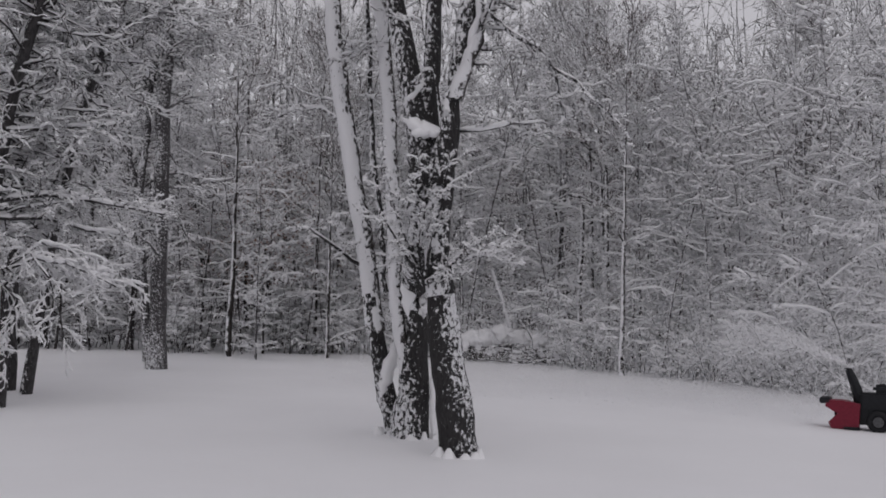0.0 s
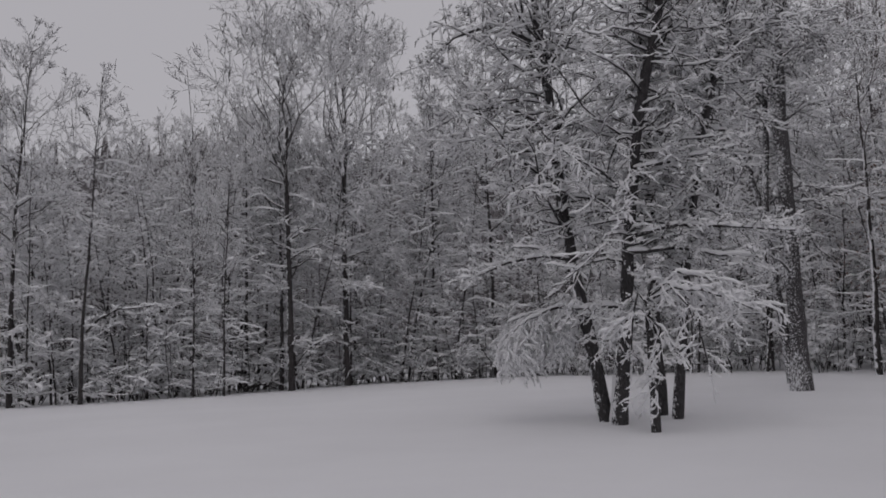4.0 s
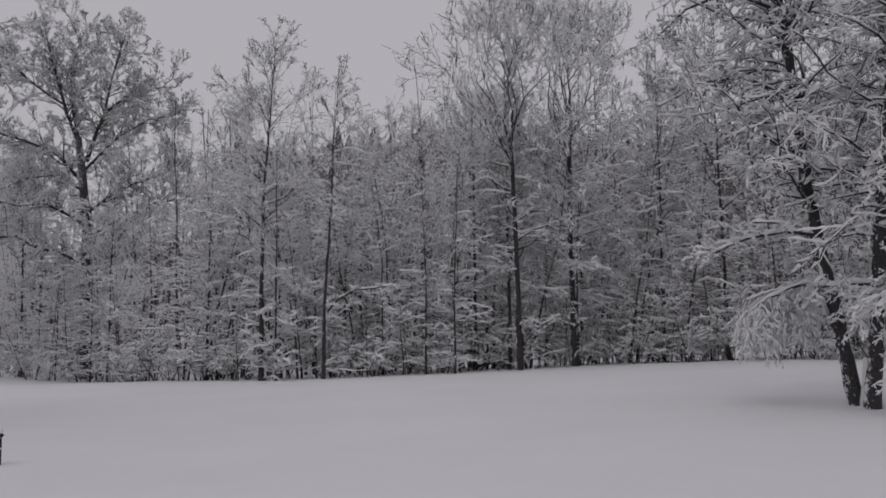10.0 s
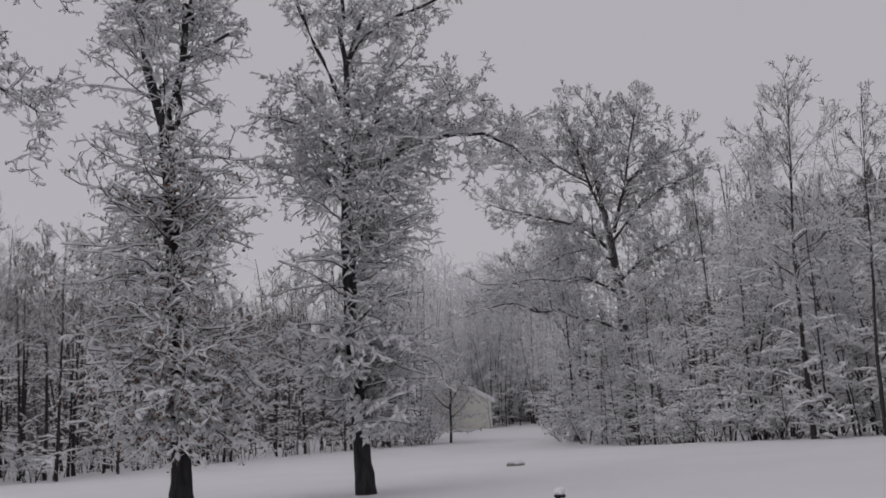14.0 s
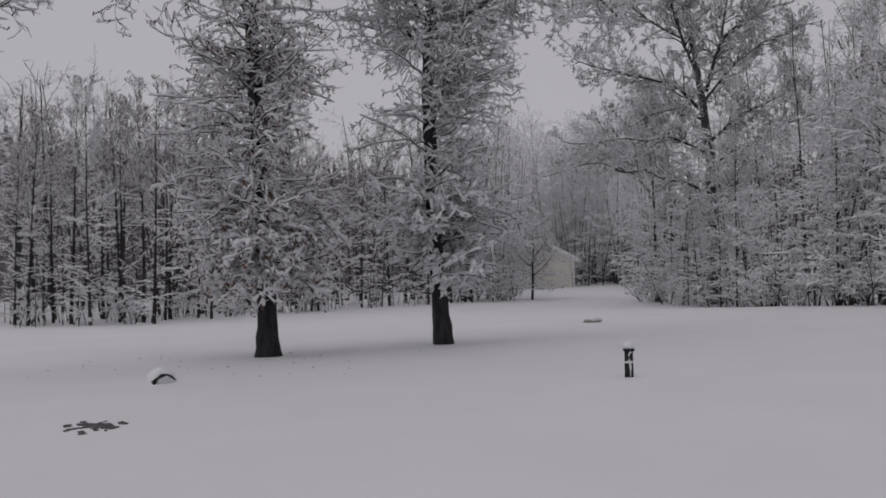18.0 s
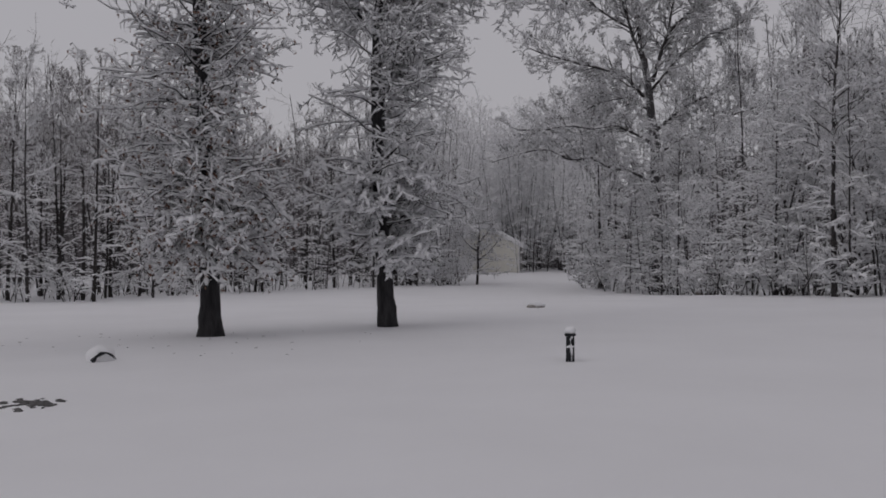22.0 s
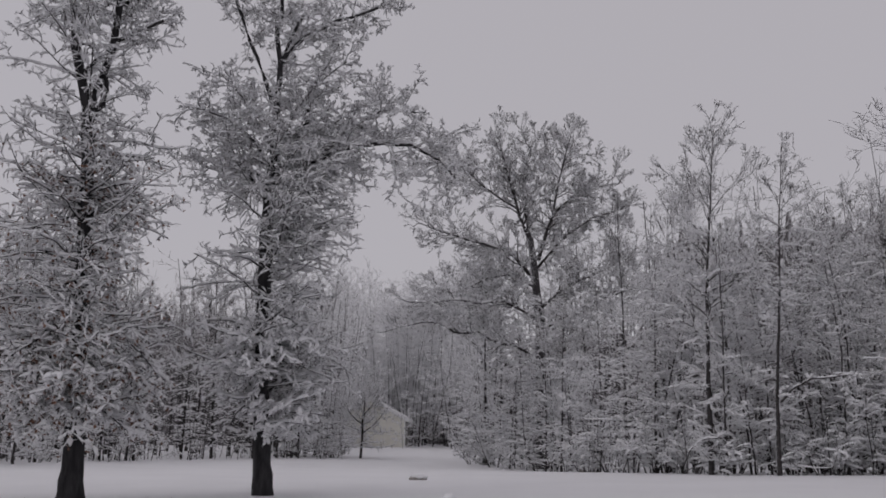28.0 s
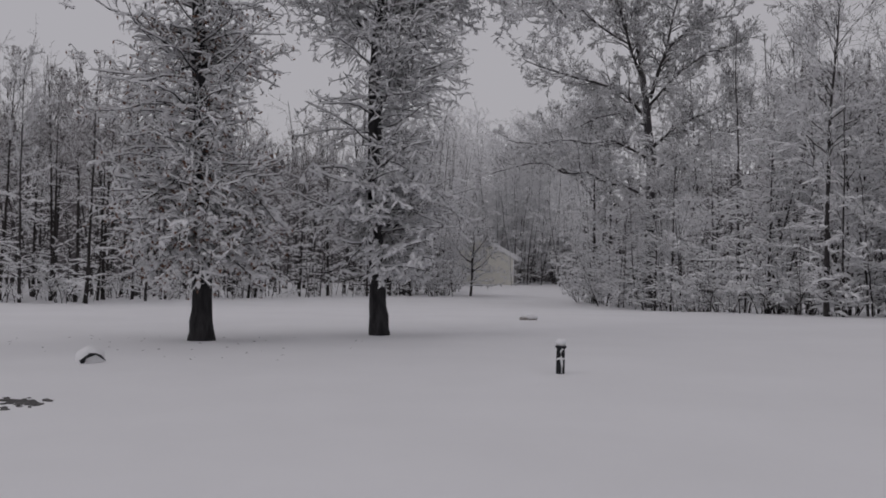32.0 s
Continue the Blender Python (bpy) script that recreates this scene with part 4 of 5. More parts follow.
def clump():
    clump_tree(201, GA_AT, ((-0, -0.03), (-0.22, 1.13), (-0.49, 2.66), (-0.7, 4), (-0.79, 5.14), (-0.96, 6.76), (-1.14, 8.41), (-1.26, 9.86), (-1.32, 11.08)), (0.155, 0.13, 0.125, 0.12, 0.11, 0.1, 0.08, 0.05, 0.02), 44, 2.6,
               ((((-0.79, 5.02), (-1.07, 5.18), (-1.35, 5.23), (-1.69, 5.13)), 0.05, -0.5, 12), (((-0.59, 3.11), (-1.13, 3.18), (-1.8, 3.04), (-2.49, 2.73)), 0.04, -0.6, 14), (((-0.88, 5.71), (-1.71, 6.23), (-2.52, 6.16), (-3.34, 5.75)), 0.05, -0.3, 16), (((-1.05, 7.46), (-1.89, 8), (-2.83, 7.84), (-3.54, 7.3)), 0.05, 0.4, 16)),
               "leaning dark trunk with layered branches sagging under snow", 0.4,
               weep=((((-0.35, 2.2), (-0.73, 2.2), (-1.11, 2.11), (-1.45, 1.94), (-1.73, 1.71)), 0.04, -0.5, 80), (((-0.4, 2.16), (-0.89, 2.18), (-1.39, 2.08), (-1.89, 1.91)), 0.03, 0.0, 60)))
    clump_tree(202, GB_AT, ((-0, -0.06), (0.11, 1.14), (0.21, 2.6), (0.35, 4.19), (0.57, 5.8), (0.84, 7), (1.07, 7.98), (1.31, 9.31), (1.47, 10.55)), (0.16, 0.125, 0.12, 0.115, 0.11, 0.1, 0.085, 0.05, 0.02), 44, 2.3,
               ((((0.17, 2.13), (-0.1, 2.16), (-0.41, 2.14), (-0.73, 2.1)), 0.045, -0.5, 10), (((0.42, 4.72), (1.05, 4.8), (1.67, 4.89), (2.39, 5.02)), 0.04, -0.4, 16), (((0.29, 3.44), (1.2, 3.62), (2.2, 3.47), (3.19, 3.34)), 0.045, -0.8, 18), (((0.27, 3.13), (1.08, 3.2), (1.88, 3.01), (2.57, 2.93)), 0.04, -0.5, 16)),
               "forked dark trunk with long snow-topped side branches", 0.35)
    clump_tree(203, GC_AT, ((-0, -0.02), (-0.02, 0.88), (-0.04, 1.64), (-0.03, 2.22), (0.01, 2.71)), (0.09, 0.075, 0.065, 0.05, 0.02), 9, 0.7, (),
               "slim snow-coated young tree with a drooping starlike crown", 0.7,
               weep=((((-0.01, 2.22), (0.37, 2.42), (0.84, 2.34), (1.29, 2.18), (1.65, 1.99)), 0.026, -0.3, 12), (((-0.01, 2.27), (0.28, 2.5), (0.59, 2.1), (0.8, 1.52), (0.91, 0.95)), 0.022, -0.6, 9), (((-0.04, 2.12), (-0.2, 2.32), (-0.31, 1.94), (-0.35, 1.36)), 0.022, -0.3, 9), (((-0.01, 2.32), (0.48, 2.69), (1.03, 2.57), (1.49, 2.46)), 0.026, 0.4, 12), (((-0.03, 1.93), (0.15, 1.73), (0.08, 1.06), (0.01, 0.59)), 0.02, -0.4, 8)))
    clump_tree(204, GD_AT, ((-0, -0.02), (-0.04, 1.51), (-0.06, 3.21), (-0.06, 4.95), (-0.04, 6.73), (0.01, 8.29), (0.05, 9.76)), (0.115, 0.1, 0.095, 0.09, 0.08, 0.05, 0.02), 30, 1.9, (), "straight slender dark trunk with snowy twigs", 0.4)
    clump_tree(205, GE_AT, ((-0, -0.02), (0.15, 1.5), (0.29, 2.8), (0.53, 4.44), (0.81, 5.87), (1.15, 7.32), (1.36, 8.33), (1.65, 9.68)), (0.11, 0.095, 0.09, 0.085, 0.08, 0.07, 0.05, 0.02), 34, 1.9,
               ((((0.97, 6.54), (1.41, 7.18), (1.85, 7.53), (2.47, 7.52)), 0.045, -0.4, 12),), "slim dark trunk leaning out with snow-lined branches", 0.35)


ASH_AT = (15.76, 26.46)


def tree_at_edge():
    w = Wood(206)
    at = ASH_AT
    pts, rr = stem(w, line_of(at, ((-0, -0.03), (-0.01, 0.74), (-0.03, 2.17), (-0.08, 4.21), (-0.14, 6.45), (-0.15, 8.73), (-0.16, 10.58), (-0.09, 12.78))), (0.3, 0.235, 0.21, 0.205, 0.2, 0.19, 0.17, 0.1), 11)
    l, r = limb(w, at, ((-0.21, 0.2), (-0.33, 1.38), (-0.52, 3.16), (-0.77, 4.73), (-1.04, 6.31), (-1.35, 7.74)), 0.13, 0.06, 0.5, 8)
    l2, r2 = limb(w, at, ((-0.65, 4.59), (-0.51, 6.35), (-0.44, 8.06), (-0.27, 9.33), (-0.15, 10.61)), 0.09, 0.05, 0.5, 7)
    l3, r3 = limb(w, at, ((-0.19, 8.87), (0.35, 9.4), (0.81, 9.13), (1.45, 8.4)), 0.07, 0.02, -0.4)
    l4, r4 = limb(w, at, ((-0.27, 9.33), (-0.97, 9.33), (-1.54, 9.11), (-2.12, 9.43)), 0.07, 0.02, -0.4)
    for a, b in ((l, r), (l2, r2), (l3, r3), (l4, r4)):
        clothe(w, a, b, 16, CLUMP_TOP, 1.7, 0.35, 55)
    clothe(w, pts, rr, 26, CLUMP, 2.0, 0.4, 66, 0.2, 0.8)
    clothe(w, pts, rr, 26, CLUMP_TOP, 3.0, 0.65, 55, -0.3)
    return finish(w, "forest_tree", "stout tree with mottled snow-flecked trunk and a forked side stem", "tree", "", BARK_ASH, BARK_ASH)


BIGR_AT = (-2.58, 11.69)
BIGM_AT = (0.23, 13.2)
BIGL_AT = (1.83, 13.6)


def many_stemmed_tree():
    """One old tree with four stems from one root, three of them plastered white."""
    w = Wood(207)
    fine = dict(CLUMP_TOP, tip=0.006, twig_r=0.014, crust=1.9, snow=0.022, kids=(7, 4))
    stem(w, line_of(BIGR_AT, ((0.02, -0.04), (-0.05, 0.45), (-0.1, 0.79), (-0.19, 1.4), (-0.27, 1.96), (-0.31, 2.3))), (0.245, 0.225, 0.215, 0.2, 0.175, 0.16), 12, steps=3)
    stem(w, line_of(BIGR_AT, ((-0.27, 1.96), (-0.32, 2.44), (-0.31, 2.94), (-0.27, 3.51))), (0.176, 0.16, 0.155, 0.15), 12, "limb_patched_right", 3)
    r_pts, r_rr = stem(w, line_of(BIGR_AT, ((-0.3, 3.19), (-0.28, 3.58), (-0.2, 4.08), (-0.15, 4.52), (-0.06, 5.1), (0.04, 5.69), (0.14, 6.58), (0.21, 7.64))), (0.15, 0.17, 0.12, 0.1, 0.12, 0.13, 0.1, 0.05), 12, "limb_right", 3)
    stem(w, line_of(BIGM_AT, ((-0.08, 0.02), (-0.04, 0.57), (-0.01, 1.34), (-0.05, 1.77))), (0.27, 0.215, 0.16, 0.16), 12, "limb_middle", 3, True)
    stem(w, line_of(BIGM_AT, ((-0.02, 1.42), (-0.06, 2.04))) + line_of(BIGR_AT, ((-0.59, 2.58), (-0.53, 3.08), (-0.49, 3.5)), -0.5, 0.7), (0.155, 0.185, 0.185, 0.205, 0.23), 12, "limb_patched_middle", 3)
    m_pts, m_rr = stem(w, line_of(BIGR_AT, ((-0.5, 3.29), (-0.47, 3.68), (-0.61, 4.22), (-0.74, 4.8), (-0.89, 5.46), (-1.04, 6.13), (-1.17, 6.88)), 0.3, 0.2), (0.21, 0.25, 0.19, 0.155, 0.135, 0.11, 0.06), 12, "limb_upper", 3)
    stem(w, line_of(BIGL_AT, ((0.1, 0.1), (-0.08, 0.69), (-0.22, 1.4), (-0.3, 1.96))), (0.17, 0.13, 0.125, 0.12), 10, "limb_foot", 3, True)
    l_pts, l_rr = stem(w, line_of(BIGL_AT, ((-0.19, 1.4), (-0.29, 1.96), (-0.4, 2.61), (-0.56, 3.42), (-0.7, 4.24), (-0.84, 5.08), (-0.98, 6.09), (-1.09, 7.28))), (0.12, 0.135, 0.137, 0.13, 0.125, 0.13, 0.12, 0.06), 10, "limb_pale_left", 3)
    s_pts, s_rr = stem(w, line_of(BIGM_AT, ((-0.15, 0.64), (-0.23, 1.34), (-0.29, 1.8), (-0.34, 2.51), (-0.38, 3.3), (-0.43, 4.11), (-0.52, 5.08), (-0.68, 6.15), (-0.81, 7.15)), 0, -0.05), (0.04, 0.09, 0.1, 0.1, 0.095, 0.095, 0.1, 0.1, 0.05), 9, "limb_pale", 3)
    f_pts, f_rr = stem(w, line_of(BIGM_AT, ((-0.47, 1.96), (-0.55, 2.74), (-0.66, 3.7), (-0.74, 4.67), (-0.81, 5.65), (-0.86, 6.65)), 0, 0.3), (0.05, 0.045, 0.045, 0.04, 0.035, 0.02), 7, "limb_thin", 3)
    stem(w, line_of(BIGR_AT, ((-0.44, 3.68), (-0.51, 4.3), (-0.46, 5.02), (-0.44, 5.69), (-0.46, 6.13)), 0, 0.3), (0.14, 0.13, 0.11, 0.1, 0.08), 9, "limb_back", 3)
    limbs = (
        (BIGR_AT, ((-0.13, 4.37), (-0.02, 4.74), (0.13, 5.18), (0.3, 5.51), (0.51, 5.84)), 0.10, 0.07, -0.1, 5, -0.1, "pale"),
        (BIGR_AT, ((0.06, 5.03), (0.16, 5.4), (0.19, 5.84)), 0.06, 0.05, -0.1, 3, -0.1, "pale"),
        (BIGR_AT, ((0.25, 5.47), (0.56, 5.18), (0.88, 4.93), (1.08, 4.57), (1.14, 4.13)), 0.035, 0.013, -0.6, 8, -0.1, ""),
        (BIGR_AT, ((1.02, 4.71), (1.31, 4.5), (1.56, 4.21), (1.84, 3.89)), 0.025, 0.01, -0.4, 9, -0.4, ""),
        (BIGR_AT, ((-0.08, 4), (0.19, 3.97), (0.58, 4.03), (0.96, 4.02)), 0.02, 0.008, -0.4, 8, 0.0, ""),
        (BIGR_AT, ((-0.46, 2.04), (-0.23, 2.15), (-0.1, 2.29), (0.13, 2.55)), 0.035, 0.012, -0.5, 8, -0.15, ""),
        (BIGR_AT, ((-0.47, 2.06), (-0.58, 2.23), (-0.71, 2.44), (-0.93, 2.79)), 0.028, 0.01, -0.4, 8, -0.15, ""),
        (BIGR_AT, ((-0.46, 2.09), (-0.4, 2.44), (-0.27, 3.01), (-0.16, 3.51)), 0.026, 0.009, -0.5, 9, -0.15, ""),
        (BIGR_AT, ((-0.48, 2.09), (-0.54, 2.51), (-0.48, 2.87), (-0.45, 3.22)), 0.024, 0.009, -0.3, 8, -0.15, ""),
        (BIGR_AT, ((-0.51, 2.23), (-0.7, 2.58), (-0.85, 3), (-0.91, 3.28)), 0.022, 0.008, -0.3, 7, -0.15, ""),
        (BIGR_AT, ((-0.1, 2.29), (0.15, 2.36), (0.43, 2.39)), 0.02, 0.008, -0.3, 6, -0.5, ""),
        (BIGR_AT, ((-0.27, 3.97), (-0.38, 4.59), (-0.53, 5.1), (-0.6, 5.69)), 0.02, 0.012, -0.2, 3, -0.25, ""),
        (BIGL_AT, ((-0.44, 2.36), (-0.69, 2.52), (-0.98, 2.71), (-1.17, 2.83)), 0.03, 0.012, -0.4, 5, 0.0, ""),
        (BIGL_AT, ((-0.73, 4.41), (-1.08, 4.65), (-1.49, 4.68), (-1.81, 4.54)), 0.025, 0.01, 0.4, 9, 0.0, ""))
    for at, pairs, r0, r1, away, k, start, coat in limbs:
        l, r = limb(w, at, pairs, r0, r1, away, snow=0.035, sides=7, start=start, coat=coat)
        clothe(w, l, r, k, fine, 0.45, 0.25, 50)
    fine = dict(fine, stout=0.1)
    clothe(w, r_pts, r_rr, 16, fine, 1.8, 0.72, 55)
    clothe(w, l_pts, l_rr, 12, fine, 1.3, 0.5, 60)
    clothe(w, m_pts, m_rr, 14, fine, 1.8, 0.75, 60)
    # snow heaped in the forks and driven onto the trunks
    for at, pairs, r, off in (
            (BIGR_AT, ((-0.77, 4.13), (-0.63, 4.06), (-0.45, 3.99), (-0.25, 3.97)), 0.12, -0.02),
            (BIGR_AT, ((-0.66, 3.93), (-0.51, 3.96), (-0.34, 3.94)), 0.09, -0.08),
            (BIGR_AT, ((-0.76, 4.33), (-0.64, 4.51), (-0.52, 4.67)), 0.05, 0.02),
            (BIGM_AT, ((0.1, 1.66), (0.07, 1.77), (0.08, 1.89)), 0.1, -0.12),
            (BIGM_AT, ((-0.11, 1.61), (-0.14, 1.96), (-0.13, 2.36), (-0.11, 2.59)), 0.1, -0.14),
            (BIGL_AT, ((-0.09, 0.53), (-0.02, 0.89), (0.08, 1.29)), 0.115, -0.1),
            (BIGM_AT, ((0.21, 0.88), (0.23, 0.5), (0.26, 0.04)), 0.05, -0.1),
            (BIGR_AT, ((-0.15, 2.35), (-0.08, 2.39), (0.01, 2.44)), 0.075, -0.12),
            (BIGR_AT, ((-0.27, 4.07), (-0.24, 4.26), (-0.23, 4.48)), 0.06, -0.1)):
        ln = line_of(at, pairs, 0, off)
        n = 10
        mid = [along(ln, i / n)[0] + Vector((w.rng.gauss(0, 0.018), 0, w.rng.gauss(0, 0.018))) for i in range(n + 1)]
        w.tube("snow", mid, [max(0.012, r * math.sin(math.pi * (i + 0.2) / (n + 0.4)) ** 0.6 * w.rng.uniform(0.65, 1.15)) for i in range(n + 1)], 9, 0.85)
    # snow banked unevenly against the feet of the stems
    for at, r in ((BIGR_AT, 0.25), (BIGM_AT, 0.28), (BIGL_AT, 0.19)):
        for i in range(11):
            a = 2 * math.pi * (i + w.rng.random()) / 11
            p = spot(*at) + Vector((math.cos(a), math.sin(a), 0)) * r * w.rng.uniform(0.95, 1.2)
            w.tube("snow", [p - Vector((0, 0, 0.15)), p, p + Vector((0, 0, w.rng.uniform(0.03, 0.12)))], [0.12, w.rng.uniform(0.05, 0.1), 0.02], 8)
    root = finish(w, "old_tree", "old many-stemmed tree, its dark bark half plastered with snow", "tree", "", BARK_OLD, BARK_OLD_STEMS)
    return root


pin_oak_one()
pin_oak_two()
pin_oak_three()
spreading_oak()
clump()
tree_at_edge()
many_stemmed_tree()


# ---------------------------------------------------------------- things on the snow
def plain(name, colour, rough=0.6, vary=0.15, scale=20.0, metal=0.0):
    m, tree, b = material(name, rough)
    b.inputs["Metallic"].default_value = metal
    tree.links.new(ramp(tree, noise_at(tree, scale, 5), [(0.3, tuple(c * (1 - vary) for c in colour)), (0.7, tuple(min(1, c * (1 + vary)) for c in colour))]), b.inputs["Base Color"])
    return m


DARK = plain("weathered_black", (0.02, 0.021, 0.024), 0.7, 0.4)
RED = plain("red_paint", (0.17, 0.013, 0.03), 0.4, 0.15)
BLACK = plain("black_paint", (0.012, 0.013, 0.016), 0.45, 0.3)
RUBBER = plain("tyre_rubber", (0.018, 0.018, 0.02), 0.85, 0.3)
STEEL = plain("dull_steel", (0.09, 0.09, 0.095), 0.6, 0.3, 20, 0.3)
STONE = plain("grey_stone", (0.3, 0.28, 0.26), 0.85, 0.35)
CREAM = plain("cream_siding", (0.76, 0.745, 0.68), 0.7, 0.06, 3)
# Siding of the walls turned away, with shade put into the darker grey.
SHADE = plain("shaded_siding", (0.3, 0.29, 0.28), 0.8, 0.1, 3)
TRIMW = plain("white_trim", (0.75, 0.75, 0.75), 0.6, 0.05)
SOIL = plain("bare_ground", (0.12, 0.115, 0.115), 0.9, 0.4)


def bm_box(sx, sy, sz, at=(0, 0, 0), bevel=0.01, top=1.0):
    """A box with softened edges; top: how far it narrows upwards."""
    bm = bmesh.new()
    bmesh.ops.create_cube(bm, size=1.0)
    for v in bm.verts:
        k = top if v.co.z > 0 else 1.0
        v.co = Vector((v.co.x * sx * k + at[0], v.co.y * sy * k + at[1], v.co.z * sz + at[2]))
    if bevel:
        bmesh.ops.bevel(bm, geom=bm.edges[:], offset=bevel, segments=2, affect='EDGES')
    return bm


def bm_blob(r, squash, at, seed, rough=0.12, detail=2):
    """An uneven rounded lump."""
    bm = bmesh.new()
    bmesh.ops.create_icosphere(bm, subdivisions=detail + 1, radius=1.0)
    for v in bm.verts:
        n = noise.noise(v.co * 1.7 + Vector((seed, seed * 0.7, 0))) * rough * 2
        v.co = Vector(at) + Vector((v.co.x * r[0], v.co.y * r[1], v.co.z * squash)) * (1 + n)
    return bm


def bm_tube(points, radius, sides=8):
    bm = bmesh.new()
    rings = []
    for i, p in enumerate(points):
        a, b = points[max(0, i - 1)], points[min(len(points) - 1, i + 1)]
        q = (Vector(b) - Vector(a)).to_track_quat('Z', 'Y')
        r = radius[i] if isinstance(radius, (list, tuple)) else radius
        rings.append([bm.verts.new(Vector(p) + q @ Vector((r * math.cos(2 * math.pi * k / sides), r * math.sin(2 * math.pi * k / sides), 0))) for k in range(sides)])
    for s, t in zip(rings, rings[1:]):
        for k in range(sides):
            bm.faces.new((s[k], s[(k + 1) % sides], t[(k + 1) % sides], t[k]))
    bm.faces.new(rings[0][::-1])
    bm.faces.new(rings[-1])
    return bm


def bm_profile(outline, width, bevel=0.008):
    """A flat outline in (across, up), given thickness in depth."""
    bm = bmesh.new()
    f = bm.faces.new([bm.verts.new((x, -width / 2, z)) for x, z in outline])
    ext = bmesh.ops.extrude_face_region(bm, geom=[f])
    for v in ext["geom"]:
        if isinstance(v, bmesh.types.BMVert):
            v.co.y += width
    bmesh.ops.recalc_face_normals(bm, faces=bm.faces[:])
    if bevel:
        bmesh.ops.bevel(bm, geom=bm.edges[:], offset=bevel, segments=1, affect='EDGES')
    return bm


def thing(name, az, d, label, category, group="", turn=0.0, lift=0.0):
    """An empty root on the snow; its x runs across the view from the house, its y away from it."""
    root = new(name)
    root.empty_display_size = 0.2
    root.matrix_basis = Matrix.Translation(spot(az, d, lift)) @ Matrix.Rotation(radians(az + turn), 4, 'Z')
    return tagged(root, label, category, group)


def marker_post():
    root = thing("marker_post", 74.03, 14.02, "short black post with a snow cap standing in the field", "post")
    part("post", bm_box(0.125, 0.11, 0.56, (0, 0, 0.08), 0.012, 0.92), DARK, root)
    part("cap", bm_box(0.16, 0.14, 0.035, (0, 0, 0.365), 0.01), DARK, root)
    part("snow_cap", bm_blob((0.075, 0.07, 1), 0.062, (0, 0, 0.425), 2.0, 0.08), SNOW, root, "dome of snow", True)
    part("stuck_snow", bm_tube([(0.02, -0.052, 0.0), (0.022, -0.056, 0.12), (0.012, -0.054, 0.2), (0.0, -0.052, 0.3), (0.03, -0.05, 0.345)], [0.012, 0.016, 0.02, 0.013, 0.016], 7), SNOW, root, "strip of wind-driven snow", True)
    part("stuck_snow", bm_tube([(-0.055, -0.05, 0.19), (-0.01, -0.057, 0.205), (0.055, -0.05, 0.2)], [0.01, 0.018, 0.012], 7), SNOW, root, "band of wind-driven snow", True)


def pipe_mound():
    root = thing("bent_pipe", 100.55, 16.2, "dark bent pipe end sticking out of a snow hump", "pipe")
    part("pipe", bm_tube([(-0.13, -0.08, -0.05), (-0.14, -0.08, 0.02), (-0.09, -0.1, 0.08), (-0.02, -0.1, 0.125), (0.06, -0.09, 0.135), (0.13, -0.06, 0.10), (0.2, 0.0, 0.03)], [0.024, 0.045, 0.02, 0.032, 0.014, 0.02, 0.008], 9), DARK, root, "", True)
    part("snow_hump", bm_blob((0.22, 0.22, 1), 0.21, (-0.02, 0.17, 0.04), 4.0, 0.1), SNOW, root, "rounded hump of snow", True)


def bare_patch():
    root = thing("bare_patch", 104.4, 11.5, "dark bare ground showing through thin snow", "ground patch")
    g = random.Random(4)
    for i in range(64):
        x, y = g.gauss(0.04, 0.14), g.gauss(0.02, 0.24)
        px, py = root.matrix_basis.translation.xy + (Matrix.Rotation(radians(104.4), 2) @ Vector((x, y)))
        z = ground_z(px, py) + drift(px, py) - root.matrix_basis.translation.z
        part("soil", bm_blob((g.uniform(0.012, 0.055), g.uniform(0.02, 0.085), 1), 0.009, (x, y, z + 0.003), g.uniform(0, 20), 0.45, 1), SOIL, root, "", True)


def lying_stone(name, az, d, size, label, seed):
    root = thing(name, az, d, label, "stone")
    part("stone", bm_blob((size[0], size[1], 1), size[2], (0, 0, size[2] * 0.35), seed, 0.18), STONE, root, "", True)
    part("snow_cap", bm_blob((size[0] * 1.02, size[1] * 1.05, 1), size[2] * 0.75, (size[0] * 0.08, size[1] * -0.05, size[2] * 1.0), seed + 3, 0.14), SNOW, root, "cushion of snow", True)


def stake(az, d, h, lean):
    root = thing("stake", az, d, "thin pale marker stake at the edge of the wood", "stake", "stakes along the wood")
    part("rod", bm_tube([(0, 0, -0.2), (lean * 0.5, 0, h * 0.5), (lean, 0, h)], 0.018, 6), TRIMW, root)


